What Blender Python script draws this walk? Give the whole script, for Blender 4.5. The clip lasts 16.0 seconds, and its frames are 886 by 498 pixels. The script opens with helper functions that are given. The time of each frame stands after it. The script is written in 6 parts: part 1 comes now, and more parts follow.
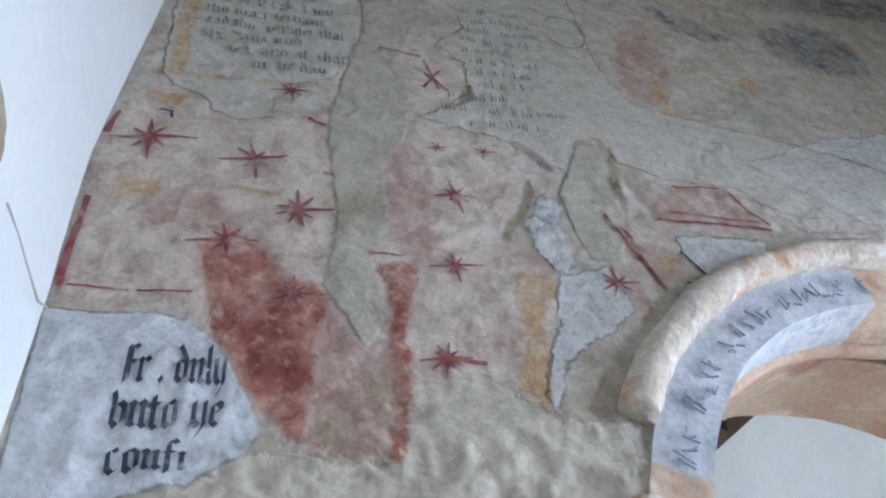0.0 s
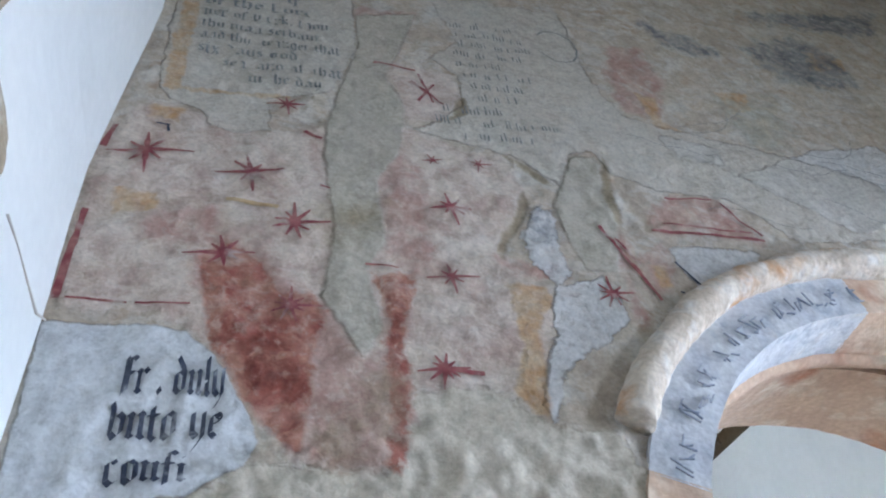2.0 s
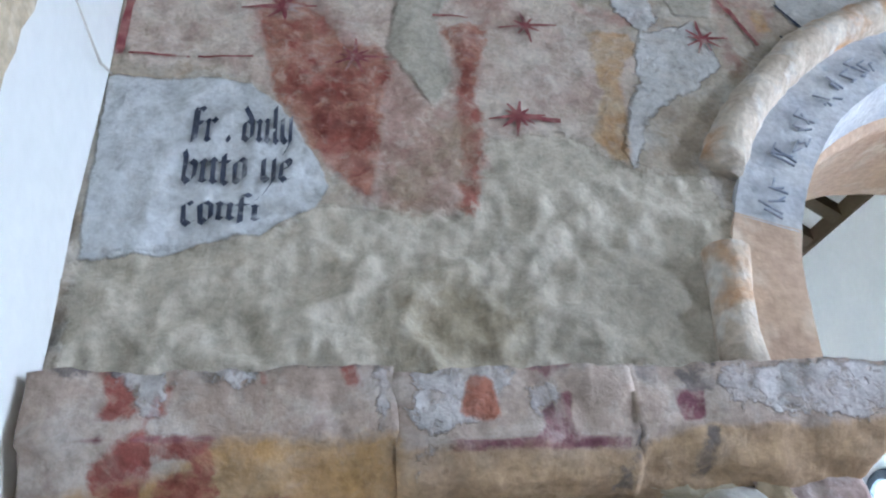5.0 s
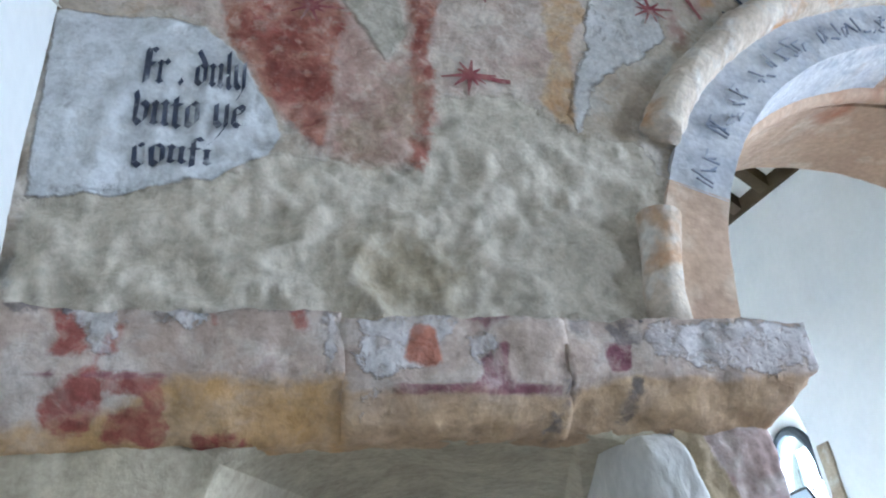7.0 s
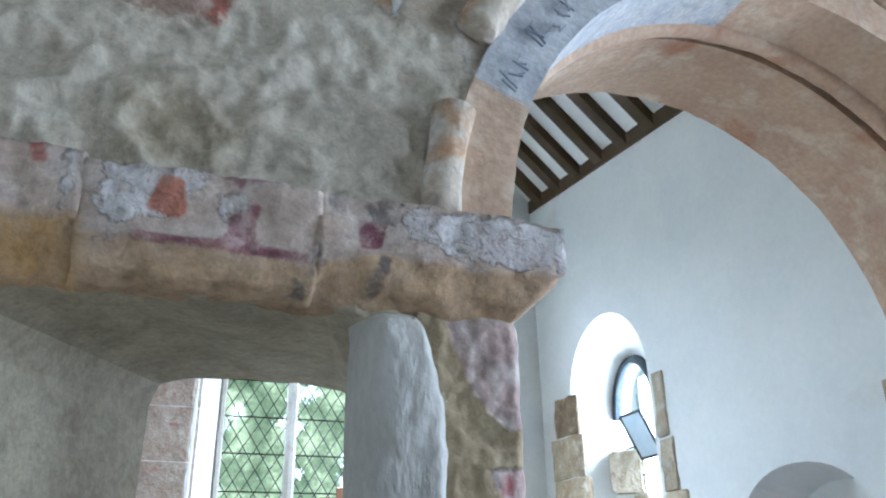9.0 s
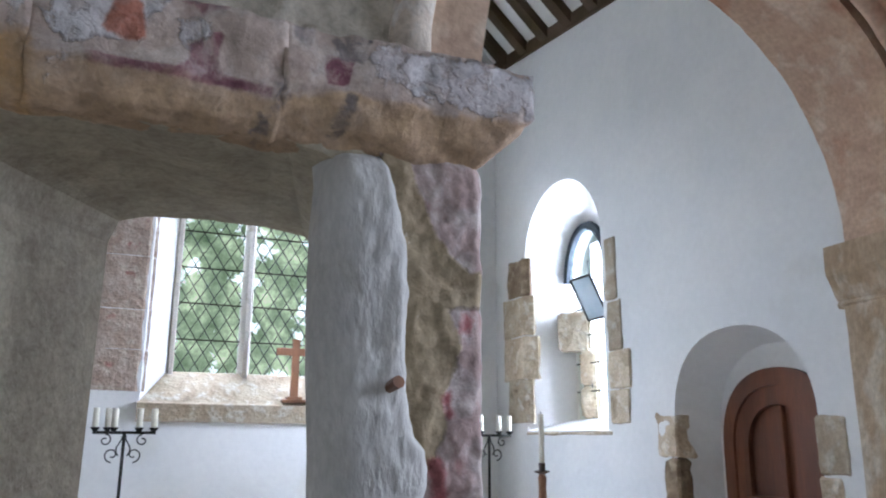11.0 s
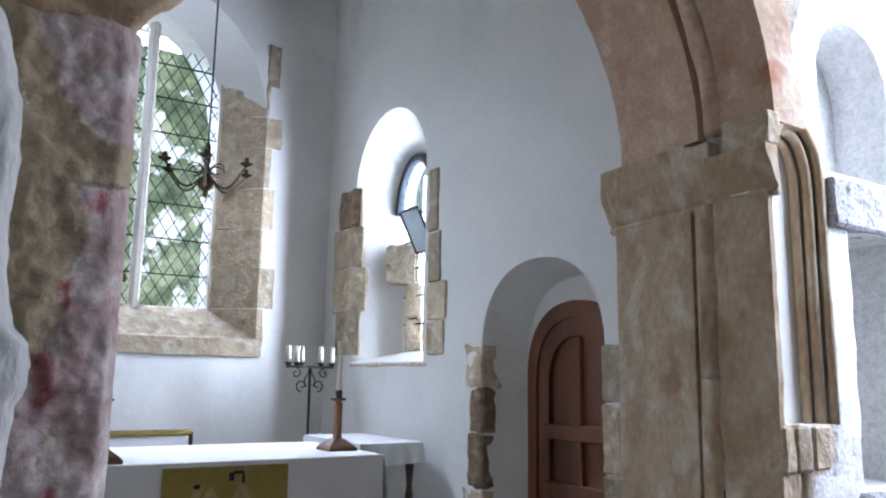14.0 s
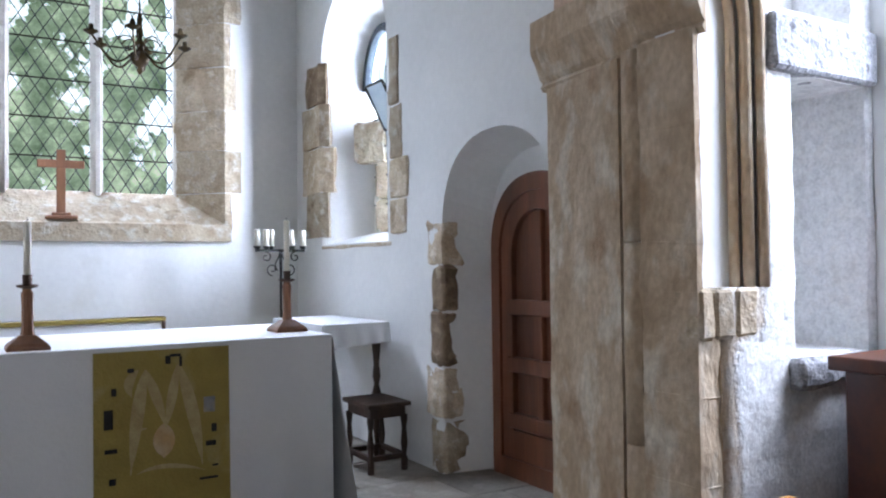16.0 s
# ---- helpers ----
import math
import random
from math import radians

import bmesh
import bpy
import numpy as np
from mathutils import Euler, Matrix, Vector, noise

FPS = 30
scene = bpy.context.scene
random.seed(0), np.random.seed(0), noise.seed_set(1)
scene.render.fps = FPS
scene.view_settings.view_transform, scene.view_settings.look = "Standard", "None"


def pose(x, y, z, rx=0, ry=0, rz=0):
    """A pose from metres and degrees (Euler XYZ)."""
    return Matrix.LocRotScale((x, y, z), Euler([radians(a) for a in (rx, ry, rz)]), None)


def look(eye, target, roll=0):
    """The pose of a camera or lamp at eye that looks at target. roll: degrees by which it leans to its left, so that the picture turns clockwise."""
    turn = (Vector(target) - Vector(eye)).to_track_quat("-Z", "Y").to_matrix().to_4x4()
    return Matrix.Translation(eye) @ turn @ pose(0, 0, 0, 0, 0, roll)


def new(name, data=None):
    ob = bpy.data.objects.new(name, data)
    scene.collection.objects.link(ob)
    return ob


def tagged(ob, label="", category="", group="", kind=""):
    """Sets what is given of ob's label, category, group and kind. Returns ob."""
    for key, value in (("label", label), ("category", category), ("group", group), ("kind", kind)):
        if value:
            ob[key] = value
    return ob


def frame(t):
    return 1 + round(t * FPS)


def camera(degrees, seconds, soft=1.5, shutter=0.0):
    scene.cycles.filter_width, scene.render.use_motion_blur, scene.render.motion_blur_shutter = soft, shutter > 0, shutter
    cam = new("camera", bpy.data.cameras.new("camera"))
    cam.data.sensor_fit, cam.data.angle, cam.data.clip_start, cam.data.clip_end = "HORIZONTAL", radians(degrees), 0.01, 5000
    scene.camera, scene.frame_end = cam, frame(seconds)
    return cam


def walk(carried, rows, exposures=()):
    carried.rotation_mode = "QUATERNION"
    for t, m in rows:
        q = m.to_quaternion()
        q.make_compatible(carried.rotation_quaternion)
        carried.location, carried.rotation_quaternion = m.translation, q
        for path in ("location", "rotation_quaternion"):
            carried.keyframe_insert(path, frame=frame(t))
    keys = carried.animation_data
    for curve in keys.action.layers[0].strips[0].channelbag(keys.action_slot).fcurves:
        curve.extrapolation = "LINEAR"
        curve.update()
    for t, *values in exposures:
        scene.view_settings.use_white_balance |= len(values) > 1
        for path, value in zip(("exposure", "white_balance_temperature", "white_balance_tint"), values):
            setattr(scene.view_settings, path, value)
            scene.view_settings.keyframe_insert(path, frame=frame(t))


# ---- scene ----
cam = camera(58.9, 16.0, soft=2.1)
PATH = [
    (0, (-1.019, -1.617, 1.774), (-0.578, -0.269, 3.184), -9.5),
    (0.5, (-1.042, -1.616, 1.76), (-0.593, -0.335, 3.229), -11.0),
    (1, (-1.031, -1.632, 1.765), (-0.609, -0.336, 3.229), -10.6),
    (1.5, (-1.039, -1.623, 1.75), (-0.563, -0.342, 3.209), -12.2),
    (2, (-1.036, -1.614, 1.758), (-0.576, -0.298, 3.193), -10.6),
    (2.5, (-1.038, -1.572, 1.751), (-0.558, -0.207, 3.132), -10.2),
    (3, (-1.012, -1.53, 1.729), (-0.582, -0.089, 3.048), -9.6),
    (3.5, (-1.009, -1.503, 1.732), (-0.601, 0.001, 2.984), -8.9),
    (4, (-1.008, -1.472, 1.697), (-0.58, 0.118, 2.833), -7.9),
    (4.5, (-0.987, -1.469, 1.694), (-0.675, 0.154, 2.82), -6.5),
    (5, (-0.985, -1.43, 1.657), (-0.723, 0.206, 2.777), -5.6),
    (5.2, (-0.977, -1.436, 1.675), (-0.718, 0.246, 2.725), -5.7),
    (7.3, (-1.025, -1.486, 1.616), (-0.599, 0.189, 2.623), -5.7),
    (7.5, (-1.029, -1.492, 1.612), (-0.615, 0.174, 2.638), -5.9),
    (8, (-0.964, -1.512, 1.605), (-0.502, 0.17, 2.584), -2.9),
    (8.5, (-0.785, -1.543, 1.568), (-0.279, 0.19, 2.428), -1.4),
    (9, (-0.702, -1.543, 1.535), (-0.066, 0.18, 2.326), -0.9),
    (9.2, (-0.68, -1.529, 1.505), (-0.012, 0.197, 2.262), -2.1),
    (11.3, (-0.716, -1.524, 1.478), (0.104, 0.241, 1.939), 1.0),
    (11.5, (-0.717, -1.489, 1.47), (0.172, 0.23, 1.973), 0.5),
    (12, (-0.699, -1.511, 1.462), (0.242, 0.184, 1.953), 0.8),
    (12.5, (-0.621, -1.56, 1.46), (0.269, 0.164, 1.947), 2.8),
    (13, (-0.502, -1.59, 1.445), (0.403, 0.149, 1.841), 1.9),
    (13.3, (-0.442, -1.649, 1.43), (0.486, 0.083, 1.804), 1.8),
    (13.5, (-0.382, -1.631, 1.438), (0.581, 0.086, 1.793), 0.7),
    (13.8, (-0.308, -1.617, 1.424), (0.661, 0.098, 1.768), 1.2),
    (14, (-0.226, -1.553, 1.409), (0.835, 0.109, 1.74), 0.9),
    (14.5, (-0.113, -1.534, 1.439), (1.051, 0.078, 1.661), -0.4),
    (15, (-0.035, -1.573, 1.401), (1.065, 0.092, 1.532), 0.3),
    (15.5, (0.108, -1.595, 1.381), (1.131, 0.123, 1.377), -1.4),
    (16, (0.229, -1.552, 1.362), (1.271, 0.154, 1.405), -0.7),
]
walk(cam, [(t, look(eye, target, roll)) for t, eye, target, roll in PATH], ((0, 0.33, 6250, 9), (5, 0.27, 6250, 8), (7.3, 0.27, 6200, 6), (8.5, 0.14, 6200, 5), (9, -0.08, 6150, 4), (11.5, -0.58, 6600, 15), (12, -0.60, 6600, 15), (13, -0.86, 6650, 15), (13.5, -0.98, 6600, 14), (14.5, -0.95, 6500, 14), (15.5, -1.02, 6450, 13), (16, -0.74, 6500, 15)))

# ---- world, light, exposure ----
S, E, WT = 2.92, 5.48, 0.80          # south wall, east wall, thickness of the arch wall
NW, NS, FN = -1.54, 2.95, -0.12      # nave walls north and south, nave floor
AX, AZ, AR = 1.06, 2.30, 1.02        # chancel arch: centre, springing, radius
w = bpy.data.worlds.new("sky")
scene.world = w
w.use_nodes = True
sky = w.node_tree.nodes.new("ShaderNodeTexSky")
sky.sky_type, sky.sun_disc = "NISHITA", False
sky.sun_elevation, sky.sun_rotation = radians(48), radians(150)
w.node_tree.links.new(sky.outputs[0], w.node_tree.nodes["Background"].inputs[0])
w.node_tree.nodes["Background"].inputs[1].default_value = 0.12


def lamp(name, kind, energy, m, size=None, colour=(1, 1, 1), angle=None):
    d = bpy.data.lights.new(name, kind)
    d.energy, d.color = energy, colour
    if size:
        d.shape, d.size, d.size_y = "RECTANGLE", size[0], size[1]
    if angle:
        d.angle = radians(angle)
    ob = new(name, d)
    ob.matrix_world = m
    return ob


DAY = (0.73, 0.87, 1.15)
lamp("sun", "SUN", 1.2, look((12, -9, 18), (0, 0, 0)), colour=(1, 0.96, 0.9), angle=12)
lamp("east_window_light", "AREA", 2500, look((0.8, E + 1.9, 6.0), (0.8, 2.2, 0.6)), (3.2, 1.8), DAY)
lamp("lancet_light", "AREA", 470, look((S + 0.50, 4.32, 2.47), (1.5, 4.32, 2.47)), (0.38, 1.6), DAY)
lamp("nave_window_light", "AREA", 220, look((NS + 0.50, -0.79, 2.45), (2.15, 0.0, 0.5)), (0.70, 1.8), DAY)
lamp("nave_second_window_light", "AREA", 92, look((NS + 0.52, -2.75, 2.55), (-1.0, -0.4, 2.3)), (0.70, 1.5), DAY)
# weak fill lamp added behind the camera; no known west window
lamp("nave_west_fill", "AREA", 8, look((0.7, -8.1, 3.0), (0.7, 0, 2.4)), (1.6, 2.2), DAY)


# ---- materials ----
def material(name, cols, scale=3.0, rough=0.85, bump=0.3, bscale=30.0, metal=0.0, stain=None, stain_at=0.6, island=0.0, stretch=(1, 1, 1), grain=0.35, spec=0.3):
    """Mottled surface: two base colours at a large scale, fine grain, optional stains, and relief."""
    m = bpy.data.materials.new(name)
    m.use_nodes = True
    n, l = m.node_tree.nodes, m.node_tree.links
    b = n["Principled BSDF"]
    b.inputs["Roughness"].default_value, b.inputs["Metallic"].default_value = rough, metal
    b.inputs["Specular IOR Level"].default_value = spec
    tc, mp = n.new("ShaderNodeTexCoord"), n.new("ShaderNodeMapping")
    mp.inputs["Scale"].default_value = stretch
    l.new(tc.outputs["Object"], mp.inputs[0])

    def tex(sc, detail=6, dist=0.0):
        t = n.new("ShaderNodeTexNoise")
        t.inputs["Scale"].default_value, t.inputs["Detail"].default_value, t.inputs["Distortion"].default_value = sc, detail, dist
        l.new(mp.outputs[0], t.inputs["Vector"])
        return t.outputs["Fac"]

    def mix(fac, a, c, kind="MIX"):
        x = n.new("ShaderNodeMix")
        x.data_type, x.blend_type = "RGBA", kind
        for sock, v in ((x.inputs[0], fac), (x.inputs[6], a), (x.inputs[7], c)):
            if isinstance(v, (int, float)):
                sock.default_value = v
            elif isinstance(v, tuple):
                sock.default_value = (*v, 1)
            else:
                l.new(v, sock)
        return x.outputs[2]

    def ramp(v, lo, hi):
        r = n.new("ShaderNodeMapRange")
        r.inputs[1].default_value, r.inputs[2].default_value = lo, hi
        l.new(v, r.inputs[0])
        return r.outputs[0]

    c = mix(ramp(tex(scale, 6, 0.4), 0.36, 0.64), cols[0], cols[1])
    if len(cols) > 2:
        c = mix(ramp(tex(scale * 1.9, 7, 0.2), 0.52, 0.68), c, cols[2])
    if stain:
        c = mix(ramp(tex(scale * 0.7 + 0.37, 9, 0.3), stain_at, stain_at + 0.12), c, stain)
    g = ramp(tex(bscale * 1.7, 4), 0.3, 0.7)
    grey = n.new("ShaderNodeCombineColor")
    gr = n.new("ShaderNodeMapRange")
    gr.inputs[3].default_value, gr.inputs[4].default_value = 1 - grain * 0.5, 1.0 + grain * 0.12
    l.new(g, gr.inputs[0])
    for i in range(3):
        l.new(gr.outputs[0], grey.inputs[i])
    c = mix(1.0, c, grey.outputs[0], "MULTIPLY")
    if island:
        oi = n.new("ShaderNodeObjectInfo")
        hsv = n.new("ShaderNodeHueSaturation")
        r = n.new("ShaderNodeMapRange")
        r.inputs[3].default_value, r.inputs[4].default_value = 1 - island, 1 + island * 0.6
        l.new(oi.outputs["Random"], r.inputs[0])
        l.new(r.outputs[0], hsv.inputs["Value"])
        l.new(c, hsv.inputs["Color"])
        c = hsv.outputs[0]
    l.new(c, b.inputs["Base Color"])
    if bump:
        bp = n.new("ShaderNodeBump")
        bp.inputs["Strength"].default_value, bp.inputs["Distance"].default_value = bump, 0.02
        add = n.new("ShaderNodeMath")
        add.operation = "ADD"
        l.new(tex(bscale * 0.33, 5), add.inputs[0])
        half = n.new("ShaderNodeMath")
        half.operation = "MULTIPLY"
        half.inputs[1].default_value = 0.4
        l.new(tex(bscale, 6), half.inputs[0])
        l.new(half.outputs[0], add.inputs[1])
        l.new(add.outputs[0], bp.inputs["Height"])
        l.new(bp.outputs[0], b.inputs["Normal"])
    return m


M = dict(
    white=material("limewash", ((0.80, 0.79, 0.75), (0.74, 0.74, 0.71)), 1.3, 0.9, 0.25, 14, stain=(0.66, 0.64, 0.58), stain_at=0.62, grain=0.08),
    painted=material("old_wall_plaster", ((0.62, 0.57, 0.49), (0.54, 0.49, 0.42), (0.60, 0.50, 0.43)), 2.6, 0.92, 0.6, 26, stain=(0.42, 0.35, 0.26), stain_at=0.63, grain=0.3),
    slateink=material("worn_slate_ink", ((0.24, 0.27, 0.33), (0.46, 0.47, 0.50)), 22.0, 0.92, 0.3, 40, grain=0.4),
    bare=material("bare_lime_plaster", ((0.60, 0.56, 0.46), (0.50, 0.46, 0.36), (0.64, 0.60, 0.52)), 4.0, 0.95, 0.9, 34, stain=(0.30, 0.24, 0.15), stain_at=0.66, grain=0.35),
    star=material("crimson_paint", ((0.24, 0.05, 0.06), (0.36, 0.15, 0.13)), 20, 0.9, 0.2, 40, stain=(0.48, 0.37, 0.32), stain_at=0.54, grain=0.4),
    orange=material("orange_ochre", ((0.52, 0.33, 0.15), (0.55, 0.42, 0.27)), 8, 0.92, 0.5, 30, stain=(0.40, 0.2, 0.08), stain_at=0.62, grain=0.3),
    ink=material("blue_black_ink", ((0.03, 0.04, 0.07), (0.09, 0.10, 0.13)), 26, 0.9, 0.1, 60, stain=(0.42, 0.43, 0.45), stain_at=0.58, grain=0.4),
    faint=material("faded_ink", ((0.20, 0.20, 0.20), (0.36, 0.35, 0.32)), 30, 0.9, 0.1, 60, grain=0.4),
    slate=material("slate_grey_paint", ((0.20, 0.21, 0.23), (0.34, 0.33, 0.31), (0.42, 0.36, 0.26)), 8, 0.92, 0.4, 30, grain=0.4),
    greyband=material("grey_painted_stone", ((0.50, 0.51, 0.53), (0.60, 0.60, 0.59), (0.42, 0.44, 0.47)), 9, 0.92, 0.6, 36, stain=(0.6, 0.5, 0.42), stain_at=0.63, grain=0.4),
    archstone=material("pink_painted_stone", ((0.58, 0.41, 0.285), (0.50, 0.34, 0.24), (0.65, 0.52, 0.395)), 4, 0.9, 0.6, 30, stain=(0.42, 0.19, 0.11), stain_at=0.60, island=0.02, grain=0.35),
    stone=material("weathered_limestone", ((0.58, 0.48, 0.34), (0.43, 0.33, 0.22), (0.66, 0.59, 0.47)), 6, 0.92, 1.0, 34, stain=(0.24, 0.17, 0.10), stain_at=0.61, island=0.28, grain=0.45),
    hood=material("chipped_white_and_orange_stone", ((0.66, 0.57, 0.46), (0.58, 0.47, 0.36), (0.70, 0.65, 0.58)), 8, 0.92, 1.0, 34, stain=(0.54, 0.30, 0.15), stain_at=0.54, grain=0.45),
    respond=material("ochre_jamb_stone", ((0.55, 0.43, 0.30), (0.43, 0.315, 0.20), (0.64, 0.57, 0.45)), 4.4, 0.92, 1.0, 30, stain=(0.29, 0.17, 0.085), stain_at=0.57, stretch=(1, 1, 0.6), island=0.05, grain=0.4),
    rubble=material("rough_red_render", ((0.44, 0.35, 0.28), (0.34, 0.245, 0.19), (0.53, 0.44, 0.35)), 9, 0.95, 1.0, 50, stain=(0.30, 0.10, 0.09), stain_at=0.62, grain=0.6),
    coat=material("thick_grey_white_limewash", ((0.56, 0.54, 0.49), (0.46, 0.44, 0.40)), 5, 0.85, 1.0, 42, stretch=(1, 1, 0.45), stain=(0.38, 0.34, 0.27), stain_at=0.62, grain=0.25),
    dark=material("dark_oak", ((0.09, 0.05, 0.03), (0.05, 0.03, 0.02)), 5, 0.6, 0.3, 30, stretch=(1, 1, 0.15), grain=0.4),
    rafter=material("brown_rafter_oak", ((0.085, 0.05, 0.028), (0.05, 0.03, 0.005)), 4, 0.7, 0.4, 30, grain=0.5),
    oak=material("red_brown_oak", ((0.19, 0.062, 0.025), (0.10, 0.033, 0.013)), 6, 0.5, 0.2, 40, stretch=(1, 1, 0.12), grain=0.4, spec=0.4),
    oaklight=material("mid_brown_turned_oak", ((0.26, 0.12, 0.06), (0.18, 0.08, 0.04)), 8, 0.45, 0.15, 40, stretch=(1, 1, 0.15), grain=0.35, spec=0.4),
    pine=material("orange_varnished_pine", ((0.62, 0.28, 0.06), (0.52, 0.22, 0.045)), 6, 0.35, 0.12, 40, stretch=(1, 0.12, 1), grain=0.25, spec=0.5),
    iron=material("black_wrought_iron", ((0.015, 0.015, 0.005), (0.03, 0.03, 0.032)), 20, 0.5, 0.2, 60, metal=0.6),
    lead=material("dull_lead", ((0.03, 0.04, 0.05), (0.05, 0.06, 0.065)), 20, 0.6, 0.2, 60, metal=0.3),
    brass=material("dark_aged_brass", ((0.10, 0.07, 0.03), (0.05, 0.035, 0.02)), 15, 0.35, 0.1, 60, metal=0.9),
    wax=material("ivory_wax", ((0.80, 0.75, 0.63), (0.76, 0.71, 0.58)), 10, 0.5, 0.05, 40, grain=0.05),
    linen=material("white_linen", ((0.80, 0.80, 0.79), (0.76, 0.76, 0.76)), 2, 0.85, 0.15, 120, grain=0.06),
    gold=material("old_gold_brocade", ((0.36, 0.27, 0.07), (0.31, 0.23, 0.06)), 7, 0.7, 0.3, 120, stain=(0.40, 0.32, 0.13), stain_at=0.6, grain=0.3),
    thread=material("pale_embroidery", ((0.50, 0.40, 0.20), (0.42, 0.31, 0.14)), 20, 0.7, 0.3, 120),
    black=material("black_felt", ((0.012, 0.012, 0.012), (0.025, 0.022, 0.02)), 20, 0.8, 0.2, 80),
    flag=material("worn_flagstone", ((0.30, 0.27, 0.22), (0.24, 0.21, 0.17), (0.36, 0.32, 0.26)), 4, 0.7, 0.4, 26, island=0.18, grain=0.35),
    navefloor=material("dark_low_bounce_floor", ((0.13, 0.10, 0.08), (0.09, 0.075, 0.06)), 3, 0.8, 0.4, 26, grain=0.3),
    grout=material("floor_mortar", ((0.16, 0.14, 0.12), (0.12, 0.11, 0.09)), 6, 0.95, 0.4, 40),
    mullion=material("pale_window_stone", ((0.62, 0.58, 0.50), (0.52, 0.48, 0.41)), 6, 0.9, 0.4, 30, stain=(0.35, 0.3, 0.23), stain_at=0.64, island=0.08, grain=0.25),
    mahogany=material("dark_red_mahogany", ((0.10, 0.025, 0.005), (0.06, 0.016, 0.012)), 5, 0.3, 0.08, 40, stretch=(0.2, 1, 1), grain=0.3, spec=0.5),
    paper=material("white_card", ((0.8, 0.8, 0.78), (0.76, 0.76, 0.74)), 4, 0.7, 0.0, 40, grain=0.05),
)


def layered(name, base, layers, bscale=28.0, bump=0.95):
    """Old plaster under coats of paint: each layer's float attribute tells how deep inside its outline a place lies, in metres."""
    m = bpy.data.materials.new(name)
    m.use_nodes = True
    n, l = m.node_tree.nodes, m.node_tree.links
    b = n["Principled BSDF"]
    b.inputs["Roughness"].default_value, b.inputs["Specular IOR Level"].default_value = 0.93, 0.2
    tc = n.new("ShaderNodeTexCoord")

    def math_(op, *v):
        x = n.new("ShaderNodeMath")
        x.operation = op
        for i, a in enumerate(v):
            if isinstance(a, (int, float)):
                x.inputs[i].default_value = a
            else:
                l.new(a, x.inputs[i])
        return x.outputs[0]

    def tex(sc, det=7, dist=0.3):
        t = n.new("ShaderNodeTexNoise")
        t.inputs["Scale"].default_value, t.inputs["Detail"].default_value, t.inputs["Distortion"].default_value = sc, det, dist
        t.inputs["Roughness"].default_value = 0.62
        l.new(tc.outputs["Object"], t.inputs["Vector"])
        sp = n.new("ShaderNodeSeparateColor")
        l.new(t.outputs["Color"], sp.inputs[0])
        return sp.outputs

    def span(v, lo, hi):
        r = n.new("ShaderNodeMapRange")
        r.inputs[1].default_value, r.inputs[2].default_value = lo, hi
        l.new(v, r.inputs[0])
        return r.outputs[0]

    def mix(f, a, c):
        x = n.new("ShaderNodeMix")
        x.data_type = "RGBA"
        for sock, v in ((x.inputs[0], f), (x.inputs[6], a), (x.inputs[7], c)):
            if isinstance(v, tuple):
                sock.default_value = (*v, 1)
            else:
                l.new(v, sock)
        return x.outputs[2]

    big, mid, fine, spots = tex(2.3), tex(8.0, 8), tex(27.0, 6), tex(70.0, 4)
    c = mix(span(big[0], 0.36, 0.64), base[0], base[1])
    c = mix(span(mid[0], 0.46, 0.66), c, base[2])
    c = mix(math_("MULTIPLY", span(mid[1], 0.58, 0.68), 0.6), c, base[3])
    height = None
    for i, (attr, ca, cb, feather, wob, strength, flake, thick) in enumerate(layers):
        at = n.new("ShaderNodeAttribute")
        at.attribute_name = attr
        w1 = math_("MULTIPLY", math_("SUBTRACT", mid[(i + 1) % 3], 0.5), 3.0 * wob)
        w2 = math_("MULTIPLY", math_("SUBTRACT", fine[i % 3], 0.5), 2.6 * wob)
        d = math_("ADD", at.outputs["Fac"], math_("ADD", w1, w2))
        r = n.new("ShaderNodeMapRange")
        r.interpolation_type = "SMOOTHSTEP"
        r.inputs[1].default_value, r.inputs[2].default_value = -feather / 2, feather / 2
        l.new(d, r.inputs[0])
        k = r.outputs[0]
        if flake:
            k = math_("MULTIPLY", k, math_("SUBTRACT", 1.0, math_("MULTIPLY", span(fine[(i + 2) % 3], 0.50, 0.62), flake)))
            k = math_("MULTIPLY", k, math_("SUBTRACT", 1.0, math_("MULTIPLY", span(mid[i % 3], 0.50, 0.64), flake * 0.8)))
        k2 = math_("MULTIPLY", k, strength)
        c = mix(k2, c, mix(span(mid[(i + 2) % 3], 0.38, 0.62), ca, cb))
        if thick:
            hh = math_("MULTIPLY", k, thick)
            height = math_("ADD", height, hh) if height else hh
    dirt = n.new("ShaderNodeMix")
    dirt.data_type, dirt.blend_type = "RGBA", "MULTIPLY"
    dirt.inputs[0].default_value = 1.0
    l.new(c, dirt.inputs[6])
    g = math_("ADD", 0.66, math_("ADD", math_("MULTIPLY", span(spots[0], 0.34, 0.6), 0.18), math_("ADD", math_("MULTIPLY", span(fine[1], 0.36, 0.56), 0.16), math_("MULTIPLY", span(mid[1], 0.40, 0.56), 0.10))))
    cc = n.new("ShaderNodeCombineColor")
    for i in range(3):
        l.new(g, cc.inputs[i])
    l.new(cc.outputs[0], dirt.inputs[7])
    l.new(dirt.outputs[2], b.inputs["Base Color"])
    hn = math_("ADD", math_("MULTIPLY", mid[2], 0.5), math_("ADD", math_("MULTIPLY", fine[0], 0.30), math_("MULTIPLY", spots[1], 0.10)))
    if height:
        hn = math_("ADD", hn, height)
    bp = n.new("ShaderNodeBump")
